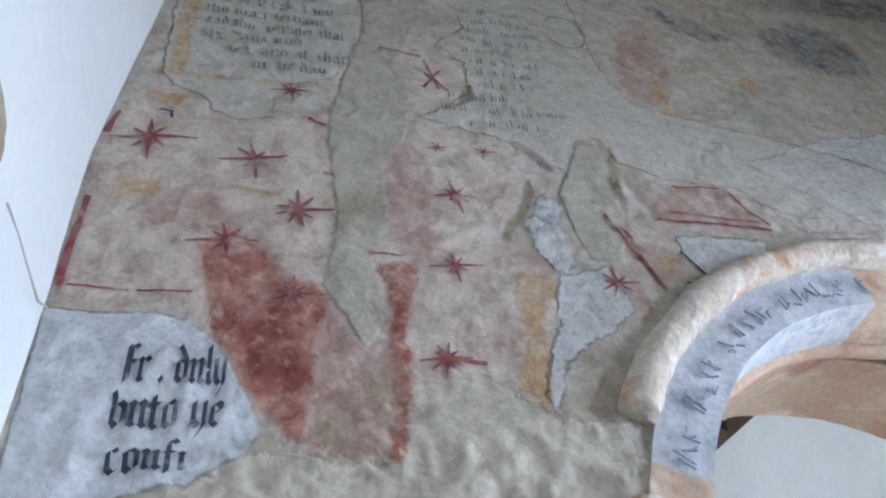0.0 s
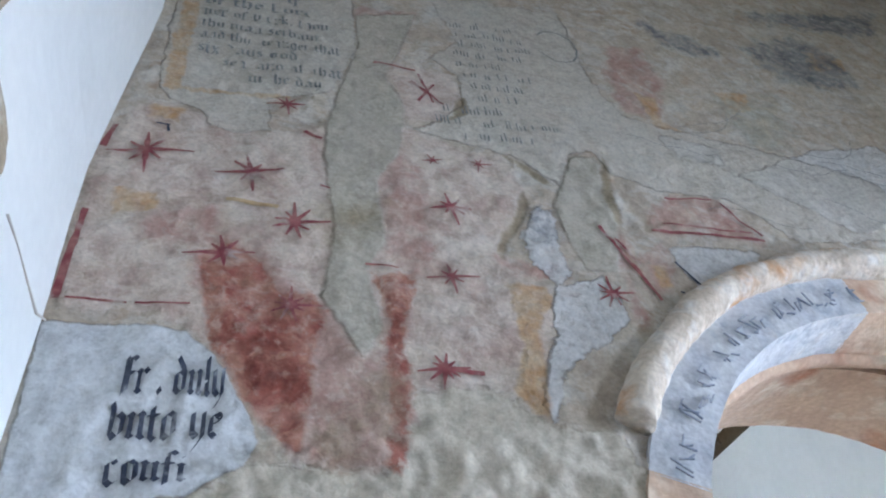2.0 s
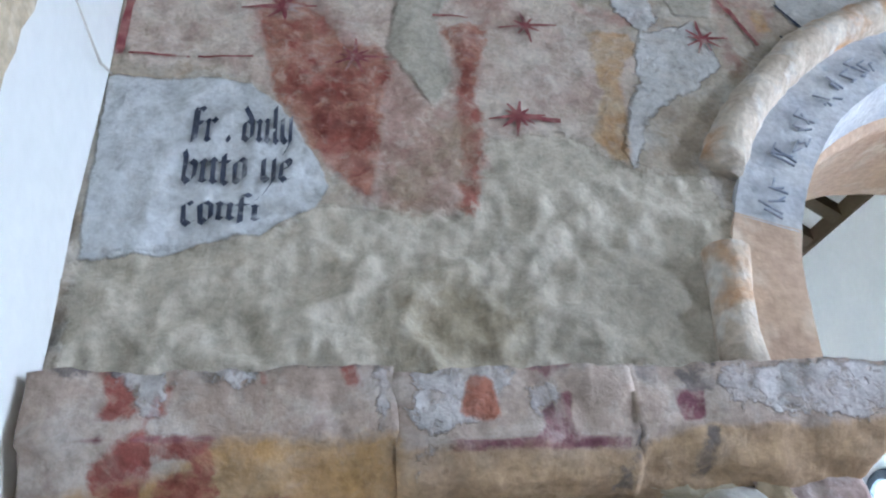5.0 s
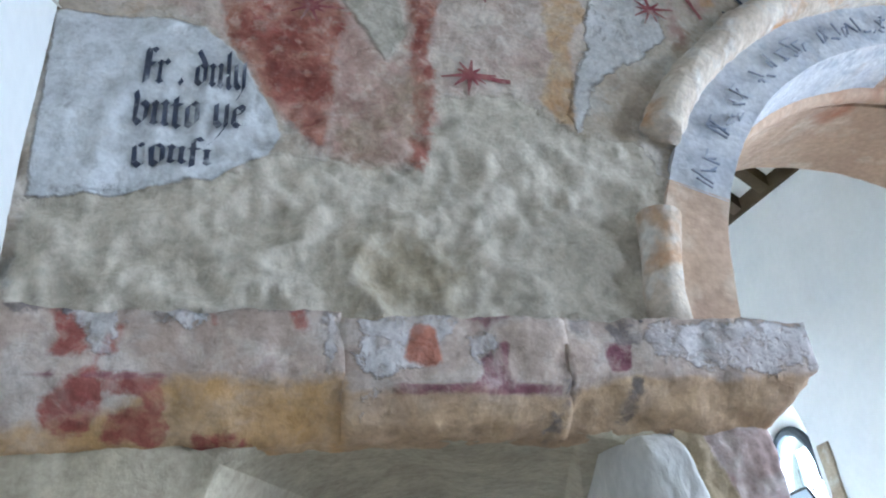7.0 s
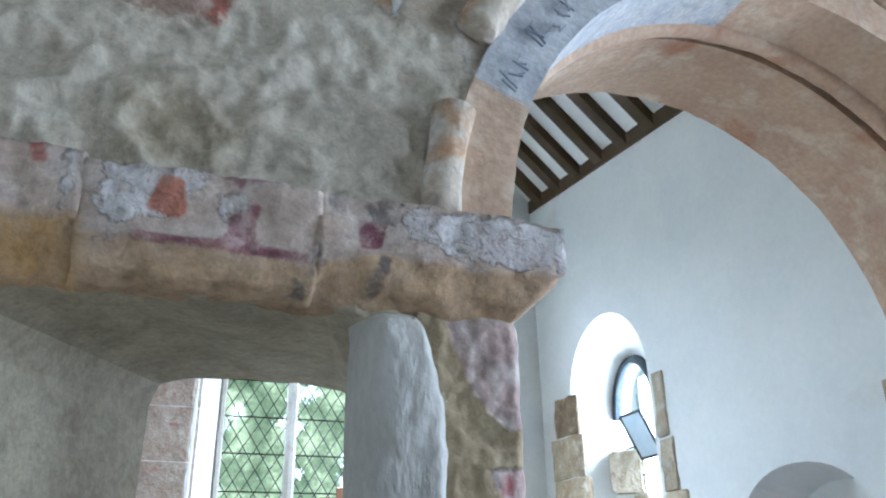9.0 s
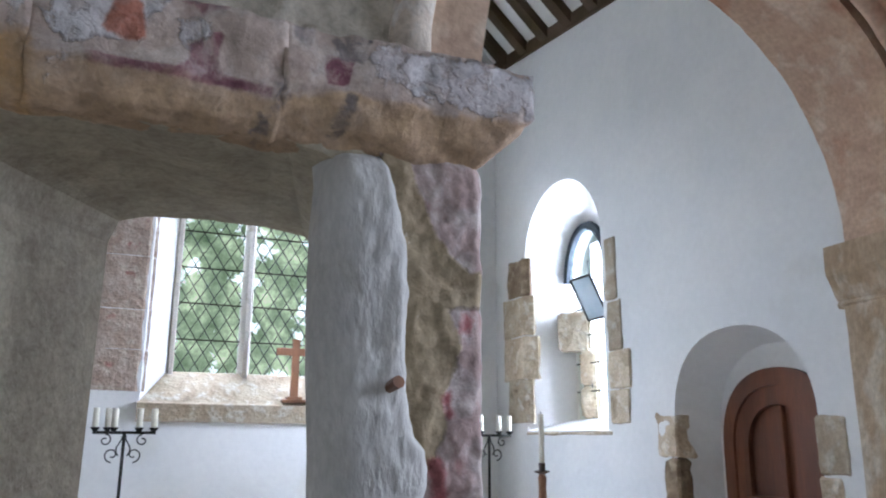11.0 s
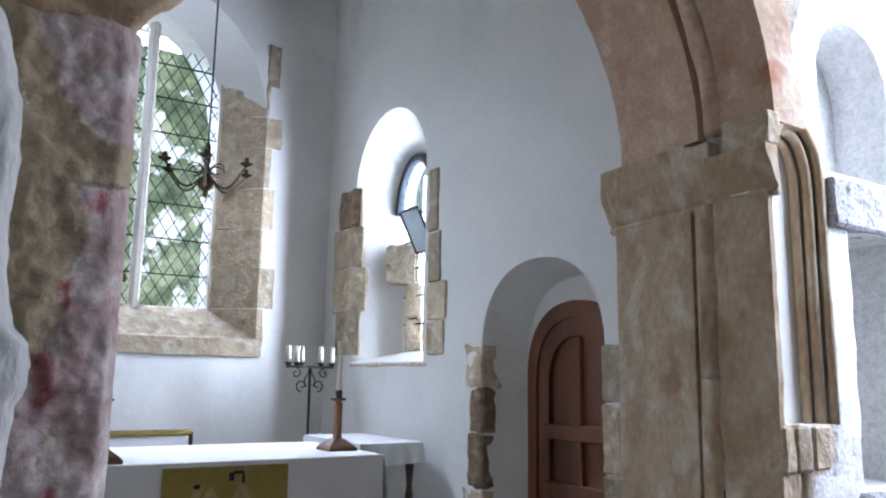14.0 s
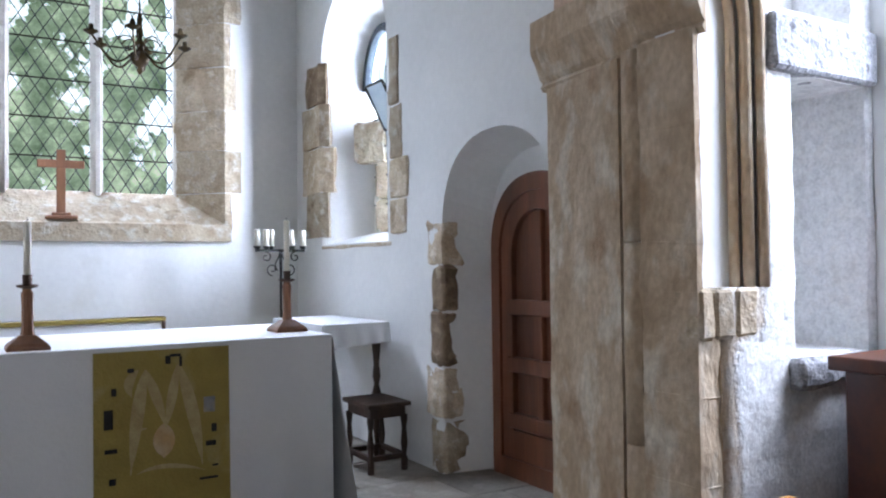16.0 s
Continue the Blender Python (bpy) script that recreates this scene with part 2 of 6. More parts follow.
    bp.inputs["Strength"].default_value, bp.inputs["Distance"].default_value = bump, 0.02
    l.new(hn, bp.inputs["Height"])
    l.new(bp.outputs[0], b.inputs["Normal"])
    return m


M["mural"] = layered("old_painted_plaster", ((0.55, 0.47, 0.37), (0.45, 0.365, 0.28), (0.61, 0.57, 0.50), (0.36, 0.24, 0.15)), (
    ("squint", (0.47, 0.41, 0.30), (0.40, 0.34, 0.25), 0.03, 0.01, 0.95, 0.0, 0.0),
    ("bare", (0.57, 0.51, 0.41), (0.47, 0.41, 0.32), 0.02, 0.03, 0.9, 0.0, -0.3),
    ("wash", (0.53, 0.38, 0.31), (0.66, 0.57, 0.48), 0.05, 0.035, 0.85, 0.45, 0.2),
    ("pink", (0.37, 0.20, 0.165), (0.50, 0.35, 0.28), 0.06, 0.040, 0.85, 0.5, 0.0),
    ("red", (0.28, 0.07, 0.05), (0.45, 0.23, 0.155), 0.02, 0.022, 0.92, 0.6, 0.0),
    ("core", (0.17, 0.025, 0.02), (0.31, 0.09, 0.065), 0.04, 0.03, 0.7, 0.65, 0.0),
    ("pale", (0.68, 0.70, 0.71), (0.61, 0.63, 0.64), 0.008, 0.008, 0.9, 0.12, 0.6),
    ("white", (0.70, 0.69, 0.67), (0.60, 0.58, 0.55), 0.010, 0.020, 0.85, 0.25, 0.8),
    ("scroll", (0.62, 0.57, 0.48), (0.55, 0.50, 0.42), 0.008, 0.016, 0.75, 0.15, 1.1),
    ("cream", (0.50, 0.45, 0.36), (0.46, 0.41, 0.33), 0.016, 0.010, 0.95, 0.0, 0.6),
    ("orange", (0.50, 0.28, 0.12), (0.56, 0.43, 0.28), 0.02, 0.016, 0.85, 0.4, 0.0),
    ("slate", (0.15, 0.16, 0.18), (0.32, 0.31, 0.29), 0.07, 0.07, 0.85, 0.5, 0.0),
    ("moss", (0.38, 0.39, 0.34), (0.52, 0.45, 0.33), 0.12, 0.10, 0.7, 0.5, 0.0),
    ("lime", (0.80, 0.80, 0.79), (0.74, 0.74, 0.72), 0.03, 0.02, 0.95, 0.15, 0.3),
    ("brown", (0.24, 0.18, 0.10), (0.34, 0.27, 0.17), 0.022, 0.012, 0.85, 0.15, -0.3),
    ("softbrown", (0.26, 0.20, 0.12), (0.36, 0.29, 0.19), 0.16, 0.07, 0.75, 0.15, 0.0)))
M["stringpaint"] = layered("painted_string_stone", ((0.49, 0.385, 0.315), (0.41, 0.31, 0.25), (0.57, 0.50, 0.44), (0.28, 0.19, 0.155)), (
    ("tan", (0.52, 0.35, 0.20), (0.42, 0.28, 0.17), 0.02, 0.012, 0.85, 0.1, 0.0),
    ("orange", (0.50, 0.29, 0.11), (0.46, 0.30, 0.16), 0.03, 0.015, 0.9, 0.2, 0.0),
    ("red", (0.27, 0.06, 0.05), (0.36, 0.12, 0.09), 0.012, 0.014, 0.95, 0.35, 0.0),
    ("pale", (0.62, 0.60, 0.58), (0.52, 0.47, 0.45), 0.012, 0.034, 0.85, 0.5, 0.4),
    ("terracotta", (0.46, 0.16, 0.10), (0.42, 0.17, 0.11), 0.010, 0.006, 0.95, 0.15, 0.0),
    ("star", (0.18, 0.05, 0.075), (0.28, 0.12, 0.13), 0.008, 0.005, 0.92, 0.4, 0.0),
    ("darkgrey", (0.10, 0.09, 0.09), (0.22, 0.19, 0.18), 0.02, 0.03, 0.85, 0.35, 0.0)), bump=1.0)
M["pierrender"] = layered("pitted_red_render", ((0.43, 0.33, 0.29), (0.34, 0.235, 0.21), (0.60, 0.53, 0.48), (0.26, 0.085, 0.085)), (
    ("tan", (0.38, 0.30, 0.19), (0.33, 0.25, 0.155), 0.010, 0.012, 0.97, 0.0, -0.4),
    ("red", (0.22, 0.05, 0.05), (0.33, 0.10, 0.10), 0.02, 0.015, 0.95, 0.3, 0.0)), bump=1.0)


def inside(px, pz, poly):
    """Depth inside a closed outline, in metres; negative outside."""
    q = np.array(poly, float)
    r = np.roll(q, -1, 0)
    best, odd = np.full(len(px), 9.0), np.zeros(len(px), bool)
    for (xa, za), (xb, zb) in zip(q, r):
        dx, dz = xb - xa, zb - za
        u = np.clip(((px - xa) * dx + (pz - za) * dz) / (dx * dx + dz * dz + 1e-12), 0, 1)
        best = np.minimum(best, np.hypot(px - xa - u * dx, pz - za - u * dz))
        hit = ((za > pz) != (zb > pz)) & (px < (xb - xa) * (pz - za) / (zb - za + 1e-12) + xa)
        odd ^= hit
    return np.where(odd, best, -best)


def coat(ob, layers, off=(0.0, 0.0)):
    """Writes the depth inside each layer's outlines onto the vertices of ob."""
    me = ob.data
    co = np.empty(len(me.vertices) * 3)
    me.vertices.foreach_get("co", co)
    co = co.reshape(-1, 3)
    px, pz = co[:, 0] + off[0], co[:, 2] + off[1]
    for name, polys in layers.items():
        v = np.full(len(px), -0.3)
        for p in polys:
            v = np.maximum(v, inside(px, pz, p))
        a = me.attributes.new(name, "FLOAT", "POINT")
        a.data.foreach_set("value", np.clip(v, -0.3, 0.3).astype(np.float32))


def glass_material():
    m = bpy.data.materials.new("window_glass")
    m.use_nodes = True
    n, l = m.node_tree.nodes, m.node_tree.links
    b = n["Principled BSDF"]
    b.inputs["Transmission Weight"].default_value, b.inputs["Roughness"].default_value, b.inputs["IOR"].default_value = 1.0, 0.0, 1.02
    b.inputs["Base Color"].default_value = (0.90, 0.96, 0.95, 1)
    return m


def backdrop_material():
    """Sunlit churchyard trees with bright sky in the gaps, far outside the windows."""
    m = bpy.data.materials.new("churchyard_trees")
    m.use_nodes = True
    n, l = m.node_tree.nodes, m.node_tree.links
    n.remove(n["Principled BSDF"])
    em, tc = n.new("ShaderNodeEmission"), n.new("ShaderNodeTexCoord")

    def tex(sc, det):
        t = n.new("ShaderNodeTexNoise")
        t.inputs["Scale"].default_value, t.inputs["Detail"].default_value, t.inputs["Roughness"].default_value = sc, det, 0.68
        l.new(tc.outputs["Object"], t.inputs["Vector"])
        return t.outputs["Fac"]

    r1 = n.new("ShaderNodeValToRGB")
    r1.color_ramp.elements[0].position, r1.color_ramp.elements[0].color = 0.30, (0.07, 0.12, 0.07, 1)
    r1.color_ramp.elements[1].position, r1.color_ramp.elements[1].color = 0.70, (0.80, 0.95, 0.72, 1)
    mid = r1.color_ramp.elements.new(0.5)
    mid.color = (0.27, 0.37, 0.26, 1)
    l.new(tex(1.6, 9), r1.inputs[0])
    r2 = n.new("ShaderNodeMapRange")
    r2.inputs[1].default_value, r2.inputs[2].default_value = 0.55, 0.58
    l.new(tex(0.95, 12), r2.inputs[0])
    mx = n.new("ShaderNodeMix")
    mx.data_type = "RGBA"
    mx.inputs[7].default_value = (1.5, 1.7, 1.9, 1)
    l.new(r2.outputs[0], mx.inputs[0])
    l.new(r1.outputs[0], mx.inputs[6])
    l.new(mx.outputs[2], em.inputs[0])
    em.inputs[1].default_value = 1.7
    l.new(em.outputs[0], n["Material Output"].inputs[0])
    return m


M["dimglass"] = material("dusty_blue_glass", ((0.42, 0.52, 0.58), (0.50, 0.58, 0.62)), 5, 0.25, 0.0, 40, grain=0.1, spec=0.5)
M["ironstone"] = material("dark_brown_ironstone", ((0.24, 0.17, 0.105), (0.17, 0.115, 0.07), (0.33, 0.25, 0.165)), 7, 0.92, 1.0, 34, stain=(0.11, 0.075, 0.045), stain_at=0.62, island=0.15, grain=0.45)
M["granite"] = material("speckled_grey_granite", ((0.36, 0.355, 0.36), (0.29, 0.29, 0.30), (0.48, 0.47, 0.46)), 38, 0.85, 0.8, 60, stain=(0.12, 0.115, 0.115), stain_at=0.57, grain=0.6)
M["glass"], M["trees"] = glass_material(), backdrop_material()


# ---- building helpers ----
def link(name, bm, mat, parent=None, label="", smooth=False):
    me = bpy.data.meshes.new(name)
    bmesh.ops.recalc_face_normals(bm, faces=bm.faces)
    bm.to_mesh(me)
    bm.free()
    me.materials.append(M[mat])
    if smooth:
        for p in me.polygons:
            p.use_smooth = True
    ob = new(name, me)
    if parent:
        ob.parent = parent
    if label:
        ob["label"] = label
    return ob


def part(name, bm, mat, parent, label="", smooth=False):
    return link(name, bm, mat, parent, label, smooth)


def thing(name, label, category, at=(0, 0, 0), group="", kind=""):
    ob = new(name)
    ob.location = at
    ob.empty_display_size = 0.1
    return tagged(ob, label, category, group, kind)


def box(x0, x1, y0, y1, z0, z1, bevel=0.0, seg=1, bm=None):
    b = bmesh.new()
    bmesh.ops.create_cube(b, size=1, matrix=Matrix.Translation(((x0 + x1) / 2, (y0 + y1) / 2, (z0 + z1) / 2)) @ Matrix.Diagonal((x1 - x0, y1 - y0, z1 - z0, 1)))
    if bevel:
        bmesh.ops.bevel(b, geom=b.edges[:], offset=bevel, segments=seg, affect="EDGES", profile=0.6)
    return merge(bm, b)


def merge(bm, b):
    if bm is None:
        return b
    tmp = bpy.data.meshes.new("tmp")
    b.to_mesh(tmp)
    b.free()
    bm.from_mesh(tmp)
    bpy.data.meshes.remove(tmp)
    return bm


def rough(bm, amount, freq, seed=0.0, cuts=0):
    """Uneven, worn surface: vertices pushed along their normals by noise."""
    if cuts:
        bmesh.ops.subdivide_edges(bm, edges=bm.edges[:], cuts=cuts, use_grid_fill=True)
    bm.normal_update()
    for v in bm.verts:
        p = v.co * freq + Vector((seed, seed * 1.7, -seed))
        v.co += v.normal * amount * (noise.noise(p) + 0.5 * noise.noise(p * 2.7))
    return bm


def stone(x0, x1, y0, y1, z0, z1, bevel=0.008, amount=0.005, seed=0.0, step=0.06):
    """A dressed block with worn edges and an uneven face."""
    b = box(x0, x1, y0, y1, z0, z1, bevel)
    n = max(1, min(5, int(max(x1 - x0, y1 - y0, z1 - z0) / step)))
    return rough(rough(b, amount, 9, seed, n), amount * 1.3, 4.5, seed + 3)


def prism(profile, axis, a, c, profile2=None):
    """A solid between the closed profile at a and the profile2 at c along axis 'x' or 'y'. A profile is points (u, z)."""
    b = bmesh.new()
    mk = (lambda u, z, d: (u, d, z)) if axis == "y" else (lambda u, z, d: (d, u, z))
    r0 = [b.verts.new(mk(u, z, a)) for u, z in profile]
    r1 = [b.verts.new(mk(u, z, c)) for u, z in (profile2 or profile)]
    n = len(r0)
    b.faces.new(r0)
    b.faces.new(r1[::-1])
    for i in range(n):
        b.faces.new((r0[i], r1[i], r1[(i + 1) % n], r0[(i + 1) % n]))
    bmesh.ops.recalc_face_normals(b, faces=b.faces)
    return b


def round_arch(x0, x1, z0, spring, n=24, rise=1.0):
    """Outline of an opening with a round (rise 1) or flatter head."""
    c, r = (x0 + x1) / 2, (x1 - x0) / 2
    return [(x0, z0), (x1, z0)] + [(c + r * math.cos(math.pi * i / n), spring + rise * r * math.sin(math.pi * i / n)) for i in range(n + 1)]


def pointed_arch(x0, x1, z0, spring, apex, n=10):
    c, h = (x0 + x1) / 2, (x1 - x0) / 2
    side = [(h * (1 - (i / n) ** 1.9), (apex - spring) * math.sin(0.5 * math.pi * (i / n) ** 0.92)) for i in range(n + 1)]
    return [(x0, z0), (x1, z0)] + [(c + u, spring + v) for u, v in side] + [(c - u, spring + v) for u, v in side[-2::-1]]


def cut(ob, bm):
    """Opens ob by the solid bm."""
    me = bpy.data.meshes.new("cutter")
    bmesh.ops.recalc_face_normals(bm, faces=bm.faces)
    bm.to_mesh(me)
    bm.free()
    c = new("cutter", me)
    mod = ob.modifiers.new("cut", "BOOLEAN")
    mod.operation, mod.object, mod.solver = "DIFFERENCE", c, "EXACT"
    bpy.context.view_layer.update()
    made = bpy.data.meshes.new_from_object(ob.evaluated_get(bpy.context.evaluated_depsgraph_get()))
    ob.modifiers.clear()
    old = ob.data
    ob.data = made
    bpy.data.meshes.remove(old)
    bpy.data.objects.remove(c)
    return ob


def lathe(profile, seg=20, at=(0, 0, 0)):
    """A turned solid from (radius, z) pairs."""
    b = bmesh.new()
    rings = [[b.verts.new((at[0] + r * math.cos(2 * math.pi * i / seg), at[1] + r * math.sin(2 * math.pi * i / seg), at[2] + z)) for i in range(seg)] for r, z in profile]
    for p, q in zip(rings, rings[1:]):
        for i in range(seg):
            b.faces.new((p[i], p[(i + 1) % seg], q[(i + 1) % seg], q[i]))
    b.faces.new(rings[0][::-1])
    b.faces.new(rings[-1])
    return b


def tube(points, radius, seg=8, bm=None, closed=False):
    """A round bar along points."""
    b = bm or bmesh.new()
    pts = [Vector(p) for p in points]
    rings = []
    for i, p in enumerate(pts):
        d = (pts[min(i + 1, len(pts) - 1)] - pts[max(i - 1, 0)]).normalized()
        q = d.to_track_quat("Z", "Y").to_matrix()
        r = radius[i] if isinstance(radius, (list, tuple)) else radius
        rings.append([b.verts.new(p + q @ Vector((r * math.cos(2 * math.pi * k / seg), r * math.sin(2 * math.pi * k / seg), 0))) for k in range(seg)])
    for p, q in zip(rings, rings[1:]):
        best = min(range(seg), key=lambda s: (p[0].co - q[s].co).length)
        for k in range(seg):
            b.faces.new((p[k], p[(k + 1) % seg], q[(k + 1 + best) % seg], q[(k + best) % seg]))
    b.faces.new(rings[0][::-1])
    b.faces.new(rings[-1])
    return b


def setting(ob, label, category):
    return tagged(ob, label, category, kind="structure")


# ---- the wall of the chancel arch ----
def relief(x, z):
    """How far the old plaster of the arch wall stands out or in, in metres."""
    p = Vector((x * 2.2, 3.1, z * 2.2))
    low = 0.4 + 0.6 * max(0.0, min(1.0, (2.95 - z) / 0.3))
    ridge = 0.034 * abs(noise.noise(p * 3.1)) + 0.026 * abs(noise.noise(p * 6.3 + Vector((4, 0, 2)))) + 0.010 * abs(noise.noise(p * 14.0))
    return (0.010 * noise.noise(p) + low * (0.012 - ridge)) * (1.0 if x < 1.9 else 0.3)


def arch_wall():
    b = bmesh.new()
    def lines(a, c, fa, fc):
        out = list(np.linspace(a, fa, max(2, int((fa - a) / 0.06)), endpoint=False)) + list(np.linspace(fa, fc, int((fc - fa) / 0.0095), endpoint=False))
        return out + list(np.linspace(fc, c, max(2, int((c - fc) / 0.06))))

    xs, zs = lines(NW - 0.3, NS + 0.3, NW - 0.02, 1.25), lines(FN - 0.1, 6.2, 2.27, 5.35)
    nx, nz = len(xs) - 1, len(zs) - 1
    grid = [[b.verts.new((x, -relief(x, z), z)) for x in xs] for z in zs]
    for j in range(nz):
        for i in range(nx):
            b.faces.new((grid[j][i], grid[j][i + 1], grid[j + 1][i + 1], grid[j + 1][i]))
    ring = [grid[0][i] for i in range(nx + 1)] + [grid[j][nx] for j in range(1, nz + 1)] + [grid[nz][i] for i in range(nx - 1, -1, -1)] + [grid[j][0] for j in range(nz - 1, 0, -1)]
    back = [b.verts.new((v.co.x, WT, v.co.z)) for v in ring]
    for i in range(len(ring)):
        j = (i + 1) % len(ring)
        b.faces.new((ring[j], ring[i], back[i], back[j]))
    b.faces.new(back)
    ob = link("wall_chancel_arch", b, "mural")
    front, rear = AR + 0.045, AR + 0.125
    cutter = prism(round_arch(AX - front, AX + front, FN - 0.3, AZ, 40), "y", -0.2, WT + 0.1, round_arch(AX - rear, AX + rear, FN - 0.3, AZ, 40))
    cut(ob, cutter)
    sq0 = [(-1.17, 0.9), (-0.305, 0.9), (-0.305, 1.99), (-0.34, 2.06), (-0.45, 2.085), (-0.70, 2.07), (-0.86, 2.10), (-1.05, 2.08), (-1.13, 2.04), (-1.17, 1.95)]
    sq1 = [(-0.68, 0.9), (-0.05, 0.9), (-0.06, 1.93), (-0.085, 2.02), (-0.15, 2.09), (-0.26, 2.11), (-0.40, 2.11), (-0.58, 2.10), (-0.65, 2.08), (-0.67, 2.02)]
    big = lambda prof, k: [(u - (u + 0.6) * k, z) for u, z in prof]
    cut(ob, prism(big(sq0, -0.05), "y", -0.1, WT + 0.1, big(sq1, -0.02)))
    niche = pointed_arch(2.05, 2.362, 1.285, 2.10, 2.325)
    cut(ob, prism(niche, "y", -0.1, 0.085))
    cut(ob, box(2.49, 2.90, -0.1, 0.40, 1.055, 1.965))
    cut(ob, prism(pointed_arch(2.36, 2.83, 2.17, 2.5, 2.78), "y", -0.1, 0.22))
    for p in ob.data.polygons:
        p.use_smooth = p.normal.y < -0.4 and p.area < 0.003
    return setting(ob, "old cream plaster wall with faded medieval painting round the arch", "wall")


wall_arch = arch_wall()

# ---- rooms ----
def room():
    # floor below the view, kept dark so little light bounces up
    fl = link("floor_nave", box(NW - 0.3, NS + 0.6, -8, 0.0, FN - 0.1, FN), "navefloor")
    setting(fl, "unseen nave floor, made dark to cut bounced light", "floor")
    fc = link("floor_chancel", box(-1.7, S + 0.7, 0.0, E + 0.3, -0.12, -0.012), "grout")
    setting(fc, "chancel floor of worn flagstones in mortar", "floor")
    nb = rough(box(NW - 0.3, NW, -8, 0.0, FN - 0.1, 6.2, 0, 1), 0.014, 2.2, 4, 23)
    for v in nb.verts:
        if v.co.x > NW - 0.1:
            v.co.x += 0.085 * max(0.0, min(1.0, (v.co.z - 3.75) / 1.0)) - 0.012
    n = link("wall_north_nave", nb, "white")
    setting(n, "white limewashed nave wall", "wall")
    s = link("wall_south_nave", box(NS, NS + 0.6, -8, 0.0, FN - 0.1, 6.2), "white")
    cut(s, prism(round_arch(-1.55, -0.14, 1.1, 2.9, 16), "x", NS - 0.02, NS + 0.62, round_arch(-1.16, -0.42, 1.45, 2.9, 16)))
    cut(s, prism(round_arch(-3.35, -2.15, 1.5, 2.9, 16), "x", NS - 0.02, NS + 0.62, round_arch(-3.15, -2.35, 1.7, 2.9, 16)))
    setting(s, "white limewashed nave wall with a deep window opening", "wall")
    # unseen west wall; its opening is made up for the fill lamp
    w_ = link("wall_west_nave", box(NW - 0.3, NS + 0.6, -8.3, -8, FN - 0.1, 6.2), "white")
    cut(w_, prism(round_arch(-0.1, 1.5, 1.9, 3.6, 16), "y", -8.4, -7.9))
    setting(w_, "unseen white limewashed west wall with an opening added for the fill lamp", "wall")
    # out of view; mid-tone plaster chosen to limit bounce onto the arch wall
    setting(link("ceiling_nave", box(NW - 0.3, NS + 0.6, -8.3, 0, 6.2, 6.3), "bare"), "unseen nave ceiling, its plaster tone set to tune the bounced light", "ceiling")
    ea = link("wall_east_chancel", box(-1.9, S + 0.9, E, E + 0.75, -0.2, 7.4), "white")
    setting(ea, "white limewashed east wall with a large window opening", "wall")
    cut(ea, prism(pointed_arch(-0.42, 2.28, 1.67, 3.75, 5.1), "y", E - 0.05, E + 0.34, pointed_arch(-0.15, 1.89, 2.01, 3.75, 4.9)))
    cut(ea, prism(pointed_arch(-0.15, 1.89, 2.0, 3.75, 4.9), "y", E + 0.30, E + 0.9))
    so = link("wall_south_chancel", prism([(WT, -0.2), (E, -0.2), (E, 5.37), (WT, 4.76)], "x", S, S + 0.75), "white")
    setting(so, "white limewashed chancel wall with lancet and priest's door", "wall")
    cut(so, prism(round_arch(3.58, 4.92, 1.54, 3.12, 20), "x", S - 0.05, S + 0.40, round_arch(4.05, 4.66, 1.66, 2.93, 20, 1.5)))
    cut(so, prism(round_arch(4.05, 4.66, 1.66, 2.93, 20, 1.5), "x", S + 0.36, S + 0.9))
    cut(so, prism(pointed_arch(1.67, 2.87, -0.2, 1.62, 2.20), "x", S - 0.05, S + 0.34, pointed_arch(1.72, 2.80, -0.2, 1.5, 2.1)))
    cut(so, prism(pointed_arch(1.80, 2.74, -0.2, 1.48, 1.93), "x", S + 0.30, S + 0.9))
    no = link("wall_north_chancel", box(-1.9, -1.5, WT, E, -0.2, 5.2), "white")
    setting(no, "white limewashed north chancel wall", "wall")
    # roof: plaster between rafters, rising to a ridge over the middle
    rx, rz = (S - 1.5) / 2, 7.3
    for side, a in (("south", S + 0.3), ("north", -1.8)):
        z_eave = 5.2 - 0.3 * (rz - 5.2) / (S - rx)
        tilt = Matrix.Identity(4)
        tilt[2][1], tilt[2][3] = 0.13, -0.13 * 4.2
        b = prism([(a, z_eave + 0.1), (rx, rz + 0.1), (rx, rz + 0.2), (a, z_eave + 0.2)], "y", WT - 0.1, E + 0.2)
        b.transform(tilt)
        setting(link(f"ceiling_{side}_slope", b, "white"), "white plaster between the rafters of the chancel roof", "ceiling")
        for k in range(12):
            y = WT + 0.25 + k * 0.41
            r = prism([(a, z_eave - 0.03), (rx, rz - 0.03), (rx, rz + 0.12), (a, z_eave + 0.12)], "y", y, y + 0.13)
            r.transform(tilt)
            ob = tagged(link("rafter", rough(r, 0.006, 5, k), "rafter"), "dark brown old oak rafter under white plaster", "rafter", "chancel rafters")
    wp = box(S - 0.02, S + 0.2, WT, E, 5.15, 5.30, 0.01, 1)
    wp.transform(tilt)
    setting(link("trim_wall_plate", rough(wp, 0.006, 5, 1, 3), "rafter"), "dark oak wall plate along the eaves", "beam")
    bk = link("backdrop", box(-25, 25, 17.0, 17.1, -3, 16), "trees")
    setting(bk, "sunlit churchyard trees with sky between the leaves", "trees")
    bs = link("backdrop_south", box(15.0, 15.1, -12, 17, -3, 16), "trees")
    setting(bs, "bright churchyard trees beyond the south windows", "trees")
    setting(link("ground", box(-60, 60, -60, 60, -0.9, -0.4), "flag"), "churchyard ground outside", "ground")


room()

